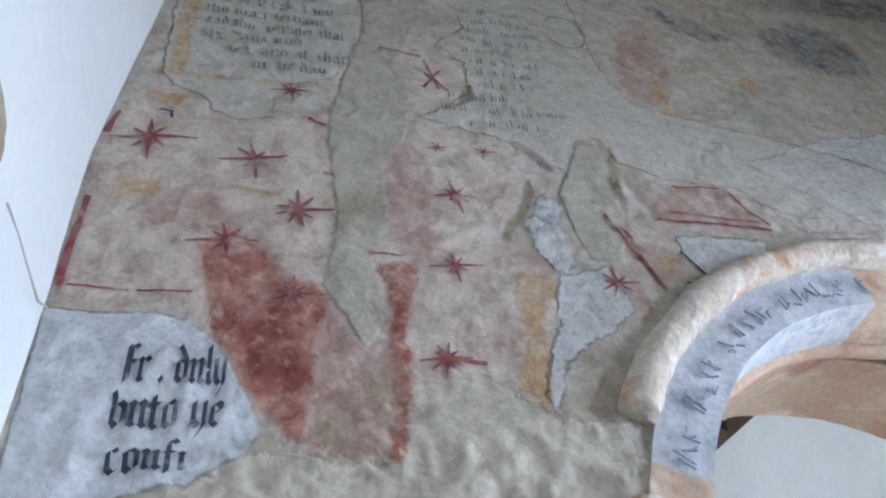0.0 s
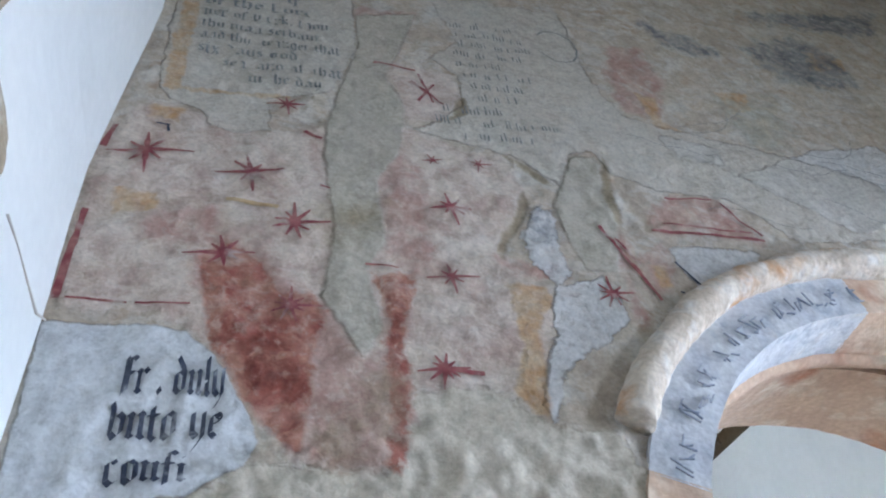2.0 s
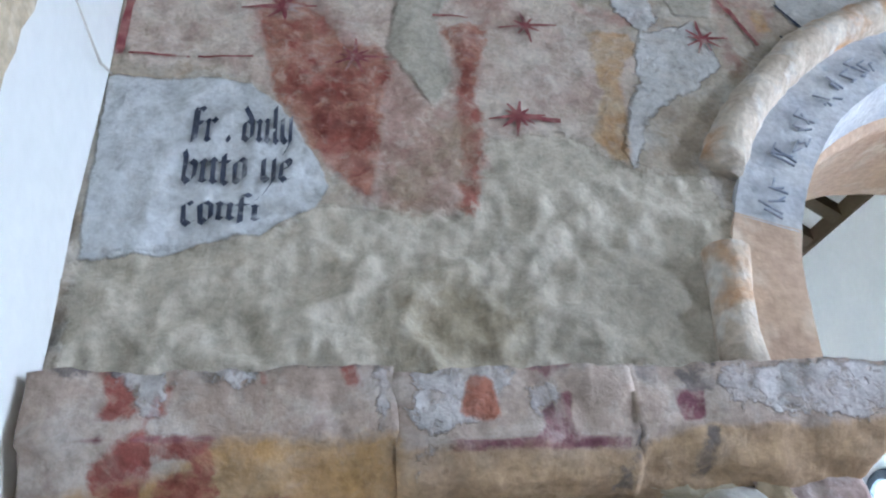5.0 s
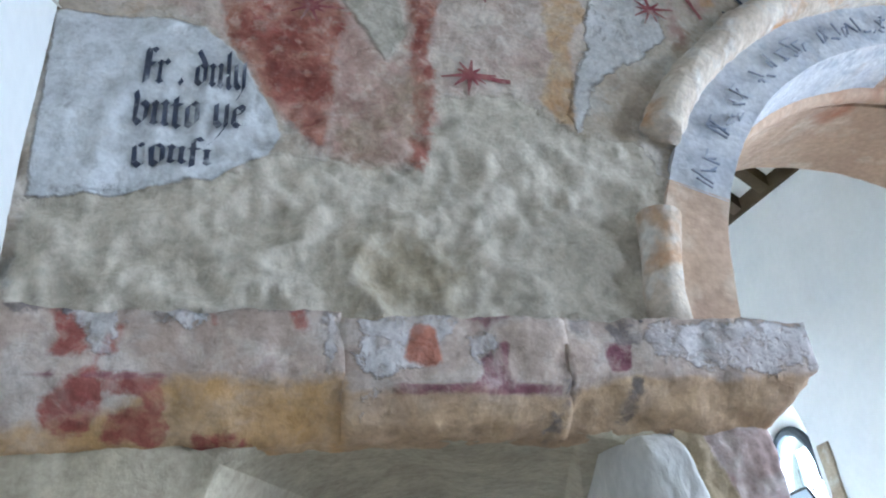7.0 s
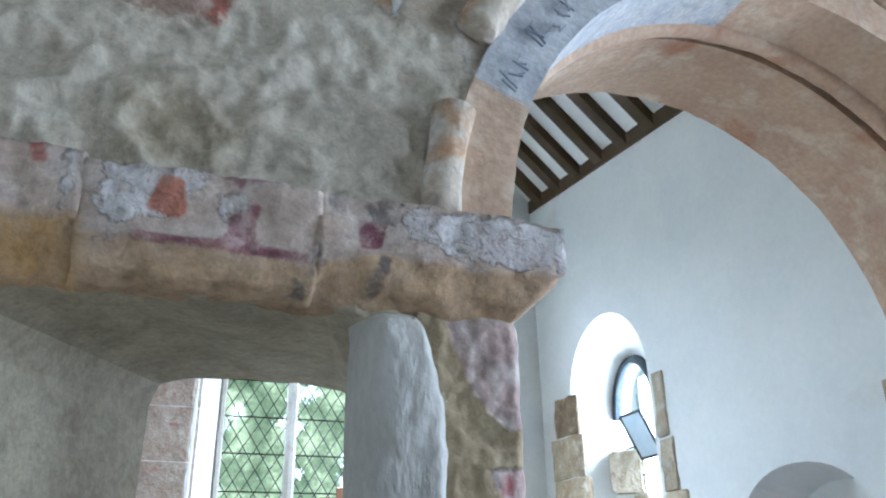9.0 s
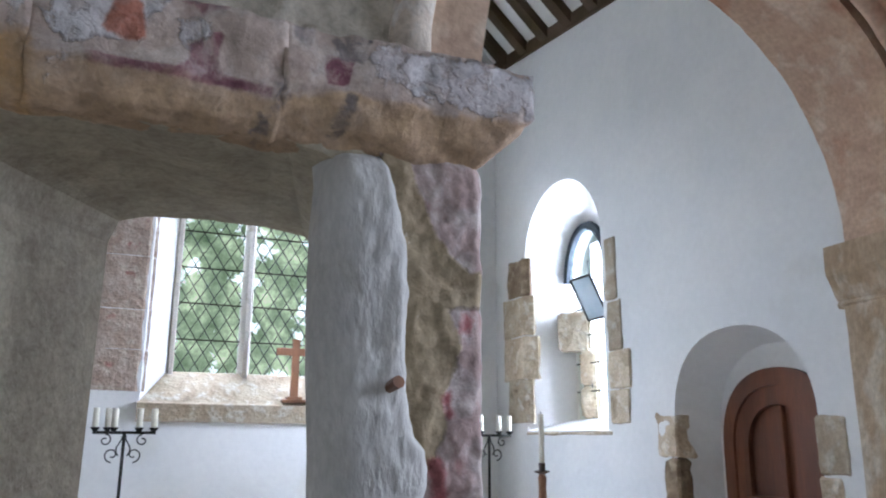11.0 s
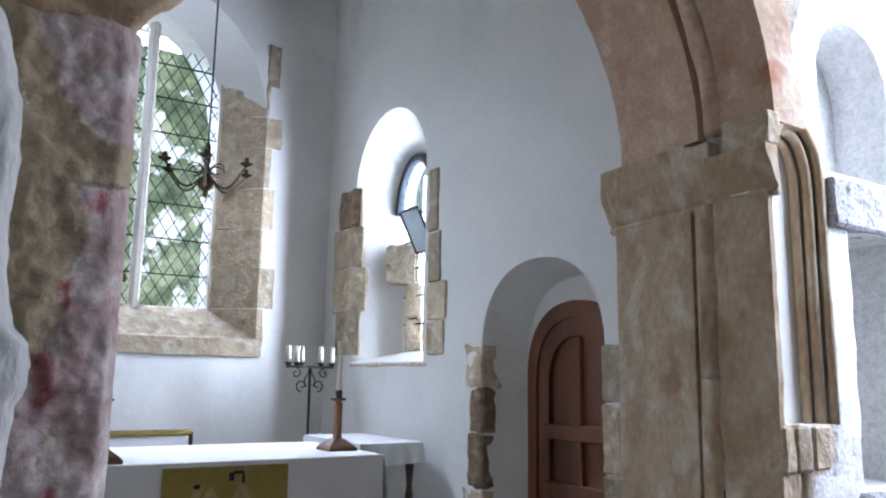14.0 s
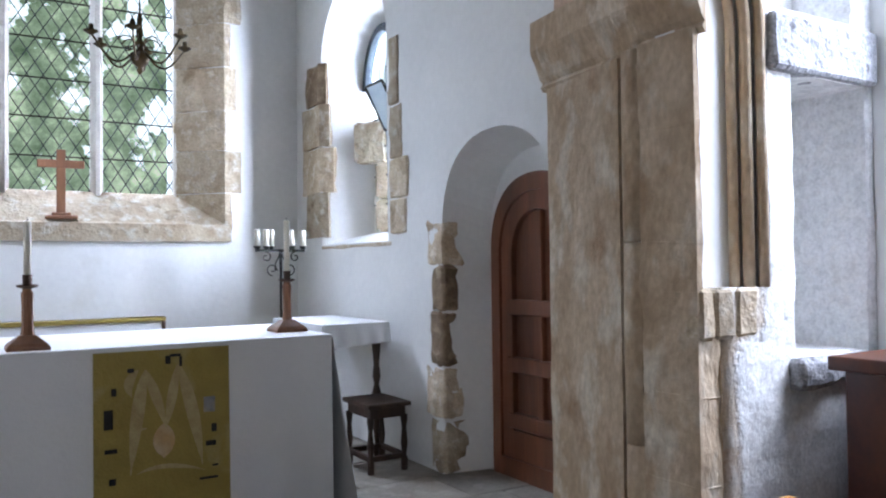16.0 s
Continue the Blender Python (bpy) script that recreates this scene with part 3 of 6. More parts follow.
# ---- string course, arch mouldings, respond ----
STRING = {
    "tan": [[(-0.90, 2.15), (-0.43, 2.14), (-0.30, 2.17), (-0.1, 2.165), (0.2, 2.17), (0.2, 2.0), (-0.90, 2.0)]],
    "orange": [[(-1.20, 2.17), (-0.88, 2.175), (-0.88, 2.0), (-1.54, 2.0), (-1.54, 2.10), (-1.30, 2.12)]],
    "red": [[(-1.41, 2.218), (-1.39, 2.26), (-1.41, 2.31), (-1.395, 2.325), (-1.375, 2.314), (-1.348, 2.263), (-1.334, 2.226), (-1.319, 2.218), (-1.30, 2.262), (-1.28, 2.30), (-1.283, 2.24), (-1.323, 2.212), (-1.36, 2.217)],
            [(-1.141, 2.298), (-1.112, 2.297), (-1.114, 2.277), (-1.135, 2.28)], [(-0.998, 2.302), (-0.961, 2.312), (-0.947, 2.266), (-0.982, 2.267)],
            [(-1.41, 2.133), (-1.357, 2.18), (-1.204, 2.175), (-1.206, 2.12), (-1.23, 2.12), (-1.24, 2.15), (-1.30, 2.165), (-1.335, 2.10), (-1.37, 2.09), (-1.403, 2.11)],
            [(-1.30, 2.12), (-1.24, 2.135), (-1.20, 2.10), (-1.22, 2.075), (-1.32, 2.085)], [(-1.15, 2.085), (-1.07, 2.09), (-1.05, 2.07), (-1.15, 2.07)]],
    "pale": [[(-1.38, 2.325), (-1.272, 2.325), (-1.319, 2.22), (-1.344, 2.253)], [(-1.243, 2.326), (-1.132, 2.323), (-1.15, 2.29), (-1.199, 2.28), (-1.226, 2.298)], [(-0.93, 2.305), (-0.893, 2.304), (-0.898, 2.183), (-0.914, 2.178), (-0.921, 2.248)],
             [(-0.864, 2.258), (-0.84, 2.309), (-0.775, 2.312), (-0.683, 2.304), (-0.679, 2.251), (-0.70, 2.20), (-0.769, 2.19), (-0.829, 2.164), (-0.862, 2.203)], [(-0.631, 2.25), (-0.582, 2.248), (-0.614, 2.205)],
             [(-0.239, 2.29), (0.14, 2.285), (0.14, 2.20), (0.0, 2.185), (-0.135, 2.18), (-0.241, 2.201)], [(-0.85, 2.14), (-0.82, 2.145), (-0.82, 2.12), (-0.85, 2.115)]],
    "terracotta": [[(-0.751, 2.282), (-0.703, 2.277), (-0.697, 2.191), (-0.769, 2.204)]],
    "star": [[(-0.661, 2.303), (-0.545, 2.30), (-0.572, 2.277), (-0.60, 2.268), (-0.615, 2.284)], [(-0.56, 2.25), (-0.553, 2.236), (-0.61, 2.192), (-0.622, 2.203)], [(-0.56, 2.247), (-0.556, 2.186), (-0.60, 2.166), (-0.612, 2.18), (-0.58, 2.195)],
             [(-0.79, 2.158), (-0.45, 2.155), (-0.45, 2.138), (-0.79, 2.142)], [(-0.355, 2.24), (-0.29, 2.245), (-0.30, 2.181), (-0.349, 2.177)], [(-1.53, 2.198), (-1.20, 2.188), (-1.20, 2.176), (-1.53, 2.182)]],
    # near-black grey: patches, a strip along the top edge, two narrow streaks
    "darkgrey": [[(-0.416, 2.30), (-0.36, 2.295), (-0.377, 2.267), (-0.41, 2.272)], [(-0.35, 2.30), (-0.29, 2.295), (-0.28, 2.24), (-0.32, 2.235)], [(-1.53, 2.33), (0.12, 2.32), (0.12, 2.302), (-1.53, 2.312)], [(-0.44, 2.17), (-0.425, 2.165), (-0.455, 2.08), (-0.47, 2.08)], [(-0.30, 2.16), (-0.285, 2.16), (-0.295, 2.09), (-0.31, 2.09)]],
}


def impost_string():
    ob = thing("impost_string", "worn stone string course with faded red and grey painting", "moulding", (0, 0, 2.08))
    runs = ((-1.53, -0.884, 0.004, 0.008), (-0.888, -0.431, 0.0, -0.006), (-0.436, 0.135, 0.0, -0.004))
    for i, (a, c, dy, dz) in enumerate(runs):
        prof = [(-0.095 - dy, 2.17 + dz), (-0.095 - dy, 2.30 + dz), (0.05, 2.315 + dz), (0.05, 2.07), (-0.005, 2.075), (-0.05, 2.11 + dz)]
        b = bmesh.new()
        n = max(8, int((c - a) / 0.012))
        rings = []
        for k in range(n + 1):
            x = a + (c - a) * k / n
            low = 2.075 + max(0.0, x - 0.03) * 1.05          # the end is splayed like the underside
            sag = -0.014 * math.exp(-((x + 0.66) / 0.14) ** 2) + 0.012 * noise.noise(Vector((x * 9, 5, 1)))
            rings.append([b.verts.new((x, y, (max(z + sag, low) if z < 2.2 else z) - 2.08)) for y, z in prof])
        for p, q in zip(rings, rings[1:]):
            for k in range(len(prof)):
                b.faces.new((p[k], q[k], q[(k + 1) % len(prof)], p[(k + 1) % len(prof)]))
        b.faces.new(rings[0])
        b.faces.new(rings[-1][::-1])
        bmesh.ops.subdivide_edges(b, edges=[e for e in b.edges if abs(e.verts[0].co.x - e.verts[1].co.x) < 1e-4], cuts=4, use_grid_fill=True)
        b.normal_update()
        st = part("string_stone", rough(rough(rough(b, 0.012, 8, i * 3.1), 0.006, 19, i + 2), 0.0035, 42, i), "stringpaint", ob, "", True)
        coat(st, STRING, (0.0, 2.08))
    return ob


impost = impost_string()


def arc_points(r, y, a0, a1, n):
    return [(AX + r * math.cos(a0 + (a1 - a0) * i / n), y, AZ + r * math.sin(a0 + (a1 - a0) * i / n)) for i in range(n + 1)]


def voussoir(r0, r1, y0, y1, a0, a1, seed, out=0.0, n=4):
    """One wedge stone of the arch; r0 grows by out towards its rear."""
    b = bmesh.new()
    rings = []
    for k in range(n + 1):
        a = a0 + (a1 - a0) * k / n
        c, s = math.cos(a), math.sin(a)
        rings.append([b.verts.new((AX + r * c, y, AZ + r * s)) for r, y in ((r0, y0), (r1, y0), (r1, y1), (r0 + out, y1))])
    for p, q in zip(rings, rings[1:]):
        for k in range(4):
            b.faces.new((p[k], p[(k + 1) % 4], q[(k + 1) % 4], q[k]))
    b.faces.new(rings[0][::-1])
    b.faces.new(rings[-1])
    bmesh.ops.recalc_face_normals(b, faces=b.faces)
    return rough(b, 0.005, 8, 0.3, 2)


def chancel_arch():
    ob = thing("chancel_arch", "round Norman arch of pink-painted stone in two orders", "arch", (AX, 0, AZ))
    inv = Matrix.Translation((-AX, 0, -AZ))
    n = 17
    for i in range(n):
        a0, a1 = math.pi * i / n - 0.004, math.pi * (i + 1) / n + 0.004
        b = voussoir(AR, AR + 0.165, -0.012, 0.20, a0, a1, i)
        b.transform(inv)
        part("outer_voussoir", b, "greyband" if n // 2 < i < n - 2 else "archstone", ob)
        b = voussoir(AR + 0.03, AR + 0.16, 0.33, WT - 0.01, a0 + 0.02, a1 + 0.02, i + 40, 0.07)
        b.transform(inv)
        part("inner_voussoir", b, "archstone", ob)
    for nm, r, y, rad, mat, lab in (("hood_roll", AR + 0.215, -0.025, 0.056, "hood", "chipped white and orange hood moulding"), ("arris_roll", AR + 0.03, 0.245, 0.045, "archstone", "slender roll between the orders")):
        b = tube(arc_points(r, y, 0.02 if nm != "hood_roll" else 0.42, math.pi - (0.47 if nm == "hood_roll" else 0.02), 150), rad, 20)
        b.transform(inv)
        part(nm, rough(rough(b, 0.010, 7, 3), 0.006, 24, 1) if nm == "hood_roll" else rough(b, 0.006, 9, 3), mat, ob, lab, True)
    return ob


chancel_arch()


def respond():
    ob = thing("arch_respond", "ochre stone jamb with nook shaft and scalloped capital", "pier", (2.1, 0, 0))
    rnd = random.Random(4)
    z = -0.1
    k = 0
    while z < 2.04:
        h = min(rnd.uniform(0.24, 0.36), 2.04 - z)
        if 2.04 - z - h < 0.1:
            h = 2.04 - z
        if z < 1.1 < z + h:
            h = 1.135 - z
        b = prism([(0.36, z - 0.006), (WT - 0.005, z - 0.006), (WT - 0.005, z + h + 0.006), (0.36, z + h + 0.006)], "x", 2.085, 2.30)
        for v in b.verts:
            v.co.x += 0.055 * (v.co.y - 0.36) / 0.44 - 2.1
        part("inner_stone", rough(b, 0.006, 6, 0.7, 3), "respond", ob)
        b = stone(2.03 - 2.1, (2.13 if z < 1.1 else 2.055) - 2.1, -0.004, 0.215, z - 0.006, z + h + 0.006, 0.0012, 0.006, 0.4)
        part("outer_stone", b, "respond", ob)
        z += h
        k += 1
    for z0, z1 in ((-0.1, 0.78), (0.784, 1.43), (1.434, 2.05)):
        b = lathe([(0.058, z0), (0.060, (z0 + z1) / 2), (0.058, z1)], 16, (2.108 - 2.1, 0.285, 0))
        part("nook_shaft", rough(b, 0.002, 8, z0), "respond", ob, "", True)
    # capitals: necking, spreading bell, impost block
    for nm, y0, y1, xo, zt in (("inner_capital", 0.34, WT + 0.03, 0.0, 2.29), ("shaft_capital", 0.225, 0.335, -0.01, 2.27), ("outer_capital", -0.03, 0.22, -0.045, 2.20)):
        b = bmesh.new()
        xr = 0.2 if nm == "inner_capital" else 0.005
        prof = [(0.0, 2.03), (-0.012, 2.045), (0.0, 2.06), (-0.015, 2.08), (-0.035, 2.13), (-0.055, 2.165), (-0.06, 2.18), (-0.06, zt), (xr, zt), (xr, 2.03)]
        n = 8
        rings = []
        for k in range(n + 1):
            y = y0 + (y1 - y0) * k / n
            rings.append([b.verts.new((x + xo + 0.0 + (0.045 * (y - 0.36) / 0.44 if nm == "inner_capital" else 0.0), y, z)) for x, z in prof])
        for p, q in zip(rings, rings[1:]):
            for k in range(len(prof)):
                b.faces.new((p[k], q[k], q[(k + 1) % len(prof)], p[(k + 1) % len(prof)]))
        b.faces.new(rings[0])
        b.faces.new(rings[-1][::-1])
        part(nm, rough(b, 0.006, 8, y0), "respond", ob)
    # no hole is cut: a black block gives the slot's dark inside
    part("slot", box(-0.036, -0.02, 0.225, 0.25, 0.95, 1.06, 0.003), "black", ob, "small black block for the shade in a slot")
    part("impost_block", stone(-0.08, -0.005, -0.02, 0.16, 2.205, 2.32, 0.008, 0.005, 3), "stone", ob, "chipped grey impost block")
    return ob


respond()


def left_jamb():
    ob = thing("arch_jamb", "stone jamb with a broken nook shaft under the arch", "pier", (0.03, 0, 0))
    z, k = -0.1, 0
    rnd = random.Random(9)
    while z < 2.06:
        h = min(rnd.uniform(0.28, 0.4), 2.07 - z)
        part("jamb_stone", stone(-0.12, 0.012, 0.03, 0.26, z + 0.001, z + h - 0.001, 0.006, 0.004, k), "rubble" if z > 1 else "respond", ob)
        part("jamb_stone", stone(-0.12, -0.01, 0.30, WT - 0.01, z + 0.003, z + h - 0.003, 0.006, 0.004, k + 20), "respond", ob)
        z += h
        k += 1
    b = tube([(-0.172, -0.012, 2.30), (-0.168, -0.012, 2.40), (-0.152, -0.014, 2.5), (-0.137, -0.016, 2.61)], [0.052, 0.047, 0.046, 0.056], 14)
    part("nook_shaft", rough(b, 0.004, 9, 1), "hood", ob, "broken stump of a round shaft", True)
    return ob


left_jamb()


def pier_coats():
    """The pier between squint and arch: smooth limewash, and a rough red render beside it."""
    n = 240
    b = bmesh.new()
    c = bmesh.new()
    za, zb = FN, 2.085
    ez, ex = (FN, 0.7, 1.2, 1.36, 1.40, 1.46, 1.49, 1.545, 1.655, 1.77, 1.89, 1.97, 2.085), (-0.12, -0.13, -0.115, -0.098, -0.082, -0.09, -0.116, -0.132, -0.142, -0.134, -0.141, -0.161, -0.185)
    edge = lambda z: float(np.interp(z, ez, ex)) + 0.004 * noise.noise(Vector((3, 1, z * 30)))
    rows_b, rows_c = [], []
    for i in range(n + 1):
        z = za + (zb - za) * i / n
        e = edge(z)
        xl = -0.322 + 0.010 * math.sin(z * 6)
        rb, rc = [], []
        for k in range(25):
            u = k / 24
            x = xl + (e - xl) * u
            q = max(0.0, (0.42 - u) / 0.42)
            round_ = 0.12 * (1 - math.sqrt(1 - min(0.995, q * q))) + 0.03 * max(0, u - 0.9) / 0.1
            y = -0.042 + round_ + 0.012 * noise.noise(Vector((x * 6, 1, z * 4))) + 0.005 * noise.noise(Vector((x * 26, 1, z * 18))) - 0.004 * max(0.0, noise.noise(Vector((x * 62, 1, z * 48)))) + 0.05 * max(0.0, (z - 2.0) / 0.085) ** 2
            rb.append(b.verts.new((x, y, z)))
        rb.insert(0, b.verts.new((xl + 0.14, 0.6, z)))
        rb.append(b.verts.new((e - 0.01, 0.02, z)))
        rows_b.append(rb)
        for k in range(31):
            u = k / 30
            x = e - 0.02 + (0.062 - e + 0.02) * u
            y = -0.008 + 0.05 * max(0, u - 0.86) / 0.14 + 0.012 * noise.noise(Vector((x * 16, 2, z * 16))) + 0.007 * noise.noise(Vector((x * 45, 2, z * 45)))
            rc.append(c.verts.new((x, y, z)))
        rc.append(c.verts.new((0.055, 0.10, z)))
        rows_c.append(rc)
    for bm_, rows in ((b, rows_b), (c, rows_c)):
        for p, q in zip(rows, rows[1:]):
            for k in range(len(p) - 1):
                bm_.faces.new((p[k], p[k + 1], q[k + 1], q[k]))
    ob = thing("squint_pier", "rough pier coated with grey-white limewash and reddish render", "pier", (0, 0, FN))
    for bm_ in (b, c):
        bm_.transform(Matrix.Translation((0, 0, -FN)))
    part("limewash_coat", b, "coat", ob, "smooth grey-white limewash coat", True)
    rr = part("red_render", c, "pierrender", ob, "rough pitted reddish render", True)
    coat(rr, {"tan": [[(-0.2, 2.09), (-0.135, 2.085), (-0.105, 1.99), (-0.069, 1.91), (-0.026, 1.866), (0.009, 1.84), (0.08, 1.845), (0.08, 1.772), (0.03, 1.765), (-0.043, 1.752), (-0.004, 1.672), (-0.026, 1.622), (-0.046, 1.563), (-0.041, 1.483), (-0.079, 1.43), (-0.12, 1.42), (-0.2, 1.5)]],
              "red": [[(-0.012, 1.755), (0.024, 1.758), (0.015, 1.70), (-0.015, 1.702)], [(-0.05, 1.57), (-0.035, 1.58), (-0.024, 1.525), (-0.045, 1.52)], [(-0.08, 1.44), (-0.06, 1.445), (-0.045, 1.37), (-0.07, 1.35)], [(-0.05, 1.20), (-0.03, 1.22), (-0.02, 1.14), (-0.045, 1.12)]]}, (0.0, FN))
    peg = tube([(-0.185, -0.02, 1.578), (-0.178, -0.085, 1.592)], [0.011, 0.013], 8)
    peg.transform(Matrix.Translation((0, 0, -FN)))
    part("peg", peg, "oaklight", ob, "short wooden peg")
    return ob


pier_coats()

# ---- east window ----
def bars(p0, p1, wdt, dep, bm):
    """A flat bar of came or iron from p0 to p1 in a plane of constant y."""
    d = Vector(p1) - Vector(p0)
    b = bmesh.new()
    bmesh.ops.create_cube(b, size=1, matrix=Matrix.Translation((Vector(p0) + Vector(p1)) / 2) @ d.to_track_quat("X", "Y").to_matrix().to_4x4() @ Matrix.Diagonal((d.length, dep, wdt, 1)))
    return merge(bm, b)


def lattice(x0, x1, z0, z1, y, dx=0.125, dz=0.20):
    """Diagonal lead cames that clip to the light's edges."""
    b = bmesh.new()
    k = dz / dx
    for sgn in (1, -1):
        i = -60
        while i < 90:
            c = i * dz
            pts = []
            zz = lambda x: z0 + c + sgn * k * (x - x0)
            for x in (x0, x1):
                if z0 <= zz(x) <= z1:
                    pts.append((x, y, zz(x)))
            for z in (z0, z1):
                x = x0 + (z - z0 - c) / (sgn * k)
                if x0 < x < x1:
                    pts.append((x, y, z))
            if len(pts) >= 2 and (Vector(pts[0]) - Vector(pts[1])).length > 0.02:
                bars(pts[0], pts[1], 0.0075, 0.008, b)
            i += 1
    return b


def east_window():
    ob = thing("window_1", "three-light stone window with diamond leaded panes", "window", (0.8, E + 0.36, 2.03))
    setting(ob, "three-light stone window with diamond leaded panes", "window")
    off = Matrix.Translation((-0.8, -E - 0.36, -2.03))

    def put(nm, b, mat, lab="", par=None):
        b.transform(off)
        return part(nm, b, mat, par or ob, lab)

    y = E + 0.36
    lights = ((-0.12, 0.44), (0.55, 1.165), (1.265, 1.86))
    for x in (0.495, 1.215):
        prof = [(-0.05, -0.02), (-0.018, -0.085), (0.018, -0.085), (0.05, -0.02), (0.05, 0.06), (-0.05, 0.06)]
        b = bmesh.new()
        lo = [b.verts.new((x + u, y + v, 1.90 if v < -0.05 else 1.98)) for u, v in prof]
        hi = [b.verts.new((x + u, y + v, 4.7)) for u, v in prof]
        b.faces.new(lo[::-1])
        b.faces.new(hi)
        for i in range(6):
            b.faces.new((lo[i], lo[(i + 1) % 6], hi[(i + 1) % 6], hi[i]))
        put("mullion", b, "mullion", "moulded stone mullion")
    for x0, x1, s in ((-0.17, -0.115, 1), (1.855, 1.93, -1)):
        put("window_frame", box(x0, x1, y - 0.07, y + 0.05, 1.98, 4.4, 0.012), "mullion")
    put("window_sill", rough(prism([(y - 0.40, 1.60), (y + 0.1, 1.60), (y + 0.1, 2.04), (y - 0.04, 2.04), (y - 0.36, 1.765), (y - 0.40, 1.75)], "x", -0.40, 2.28), 0.006, 6, 2, 2), "stone", "stained sloping stone sill")
    for x0, x1 in lights:
        g = put("pane", box(x0, x1, y - 0.001, y + 0.001, 2.02, 4.6), "glass")
        g.visible_shadow = False
        put("lead_lattice", lattice(x0, x1, 2.02, 4.5, y - 0.004), "lead", "diamond lead lattice", g)
        for z in (2.33, 2.66, 2.99, 3.33, 3.66, 4.0, 4.33):
            put("saddle_bar", box(x0 - 0.01, x1 + 0.01, y - 0.022, y - 0.010, z - 0.006, z + 0.006), "iron", "thin iron saddle bar", g)
    # quoins of the splayed reveal
    rnd = random.Random(3)
    for side in (1, -1):
        z, k = (1.70 if side > 0 else 1.84), 0
        while z < 4.6:
            h = rnd.uniform(0.30, 0.46)
            outer = (0.06, 0.15, 0.02, 0.11)[k % 4] + (0.55 if side < 0 else 0.0)
            xi, xo = (1.89, 2.26) if side > 0 else (-0.38, -0.455)
            prof_x = [xi, xo, xo + side * outer, xo + side * outer, xi]
            b = bmesh.new()
            ys = [E + 0.30, E - 0.012, E - 0.012, E + 0.1, E + 0.36] if side > 0 else [E + 0.03, E - 0.012, E - 0.012, E + 0.1, E + 0.1]
            zt = min(z + h, 4.62)
            lo = [b.verts.new((x, yy, z + 0.004)) for x, yy in zip(prof_x, ys)]
            hi = [b.verts.new((x, yy, zt - 0.004)) for x, yy in zip(prof_x, ys)]
            b.faces.new(lo)
            b.faces.new(hi[::-1])
            for i in range(5):
                b.faces.new((lo[i], lo[(i + 1) % 5], hi[(i + 1) % 5], hi[i]))
            bmesh.ops.recalc_face_normals(b, faces=b.faces)
            for v in b.verts:
                v.co.x -= side * 0.03
            put("quoin", rough(rough(b, 0.012, 5, k + side, 4), 0.006, 16, k), "stone" if side > 0 else "rubble", "" if side > 0 else "pinkish brown painted jamb stone")
            z += h
            k += 1
    return ob


east_window()


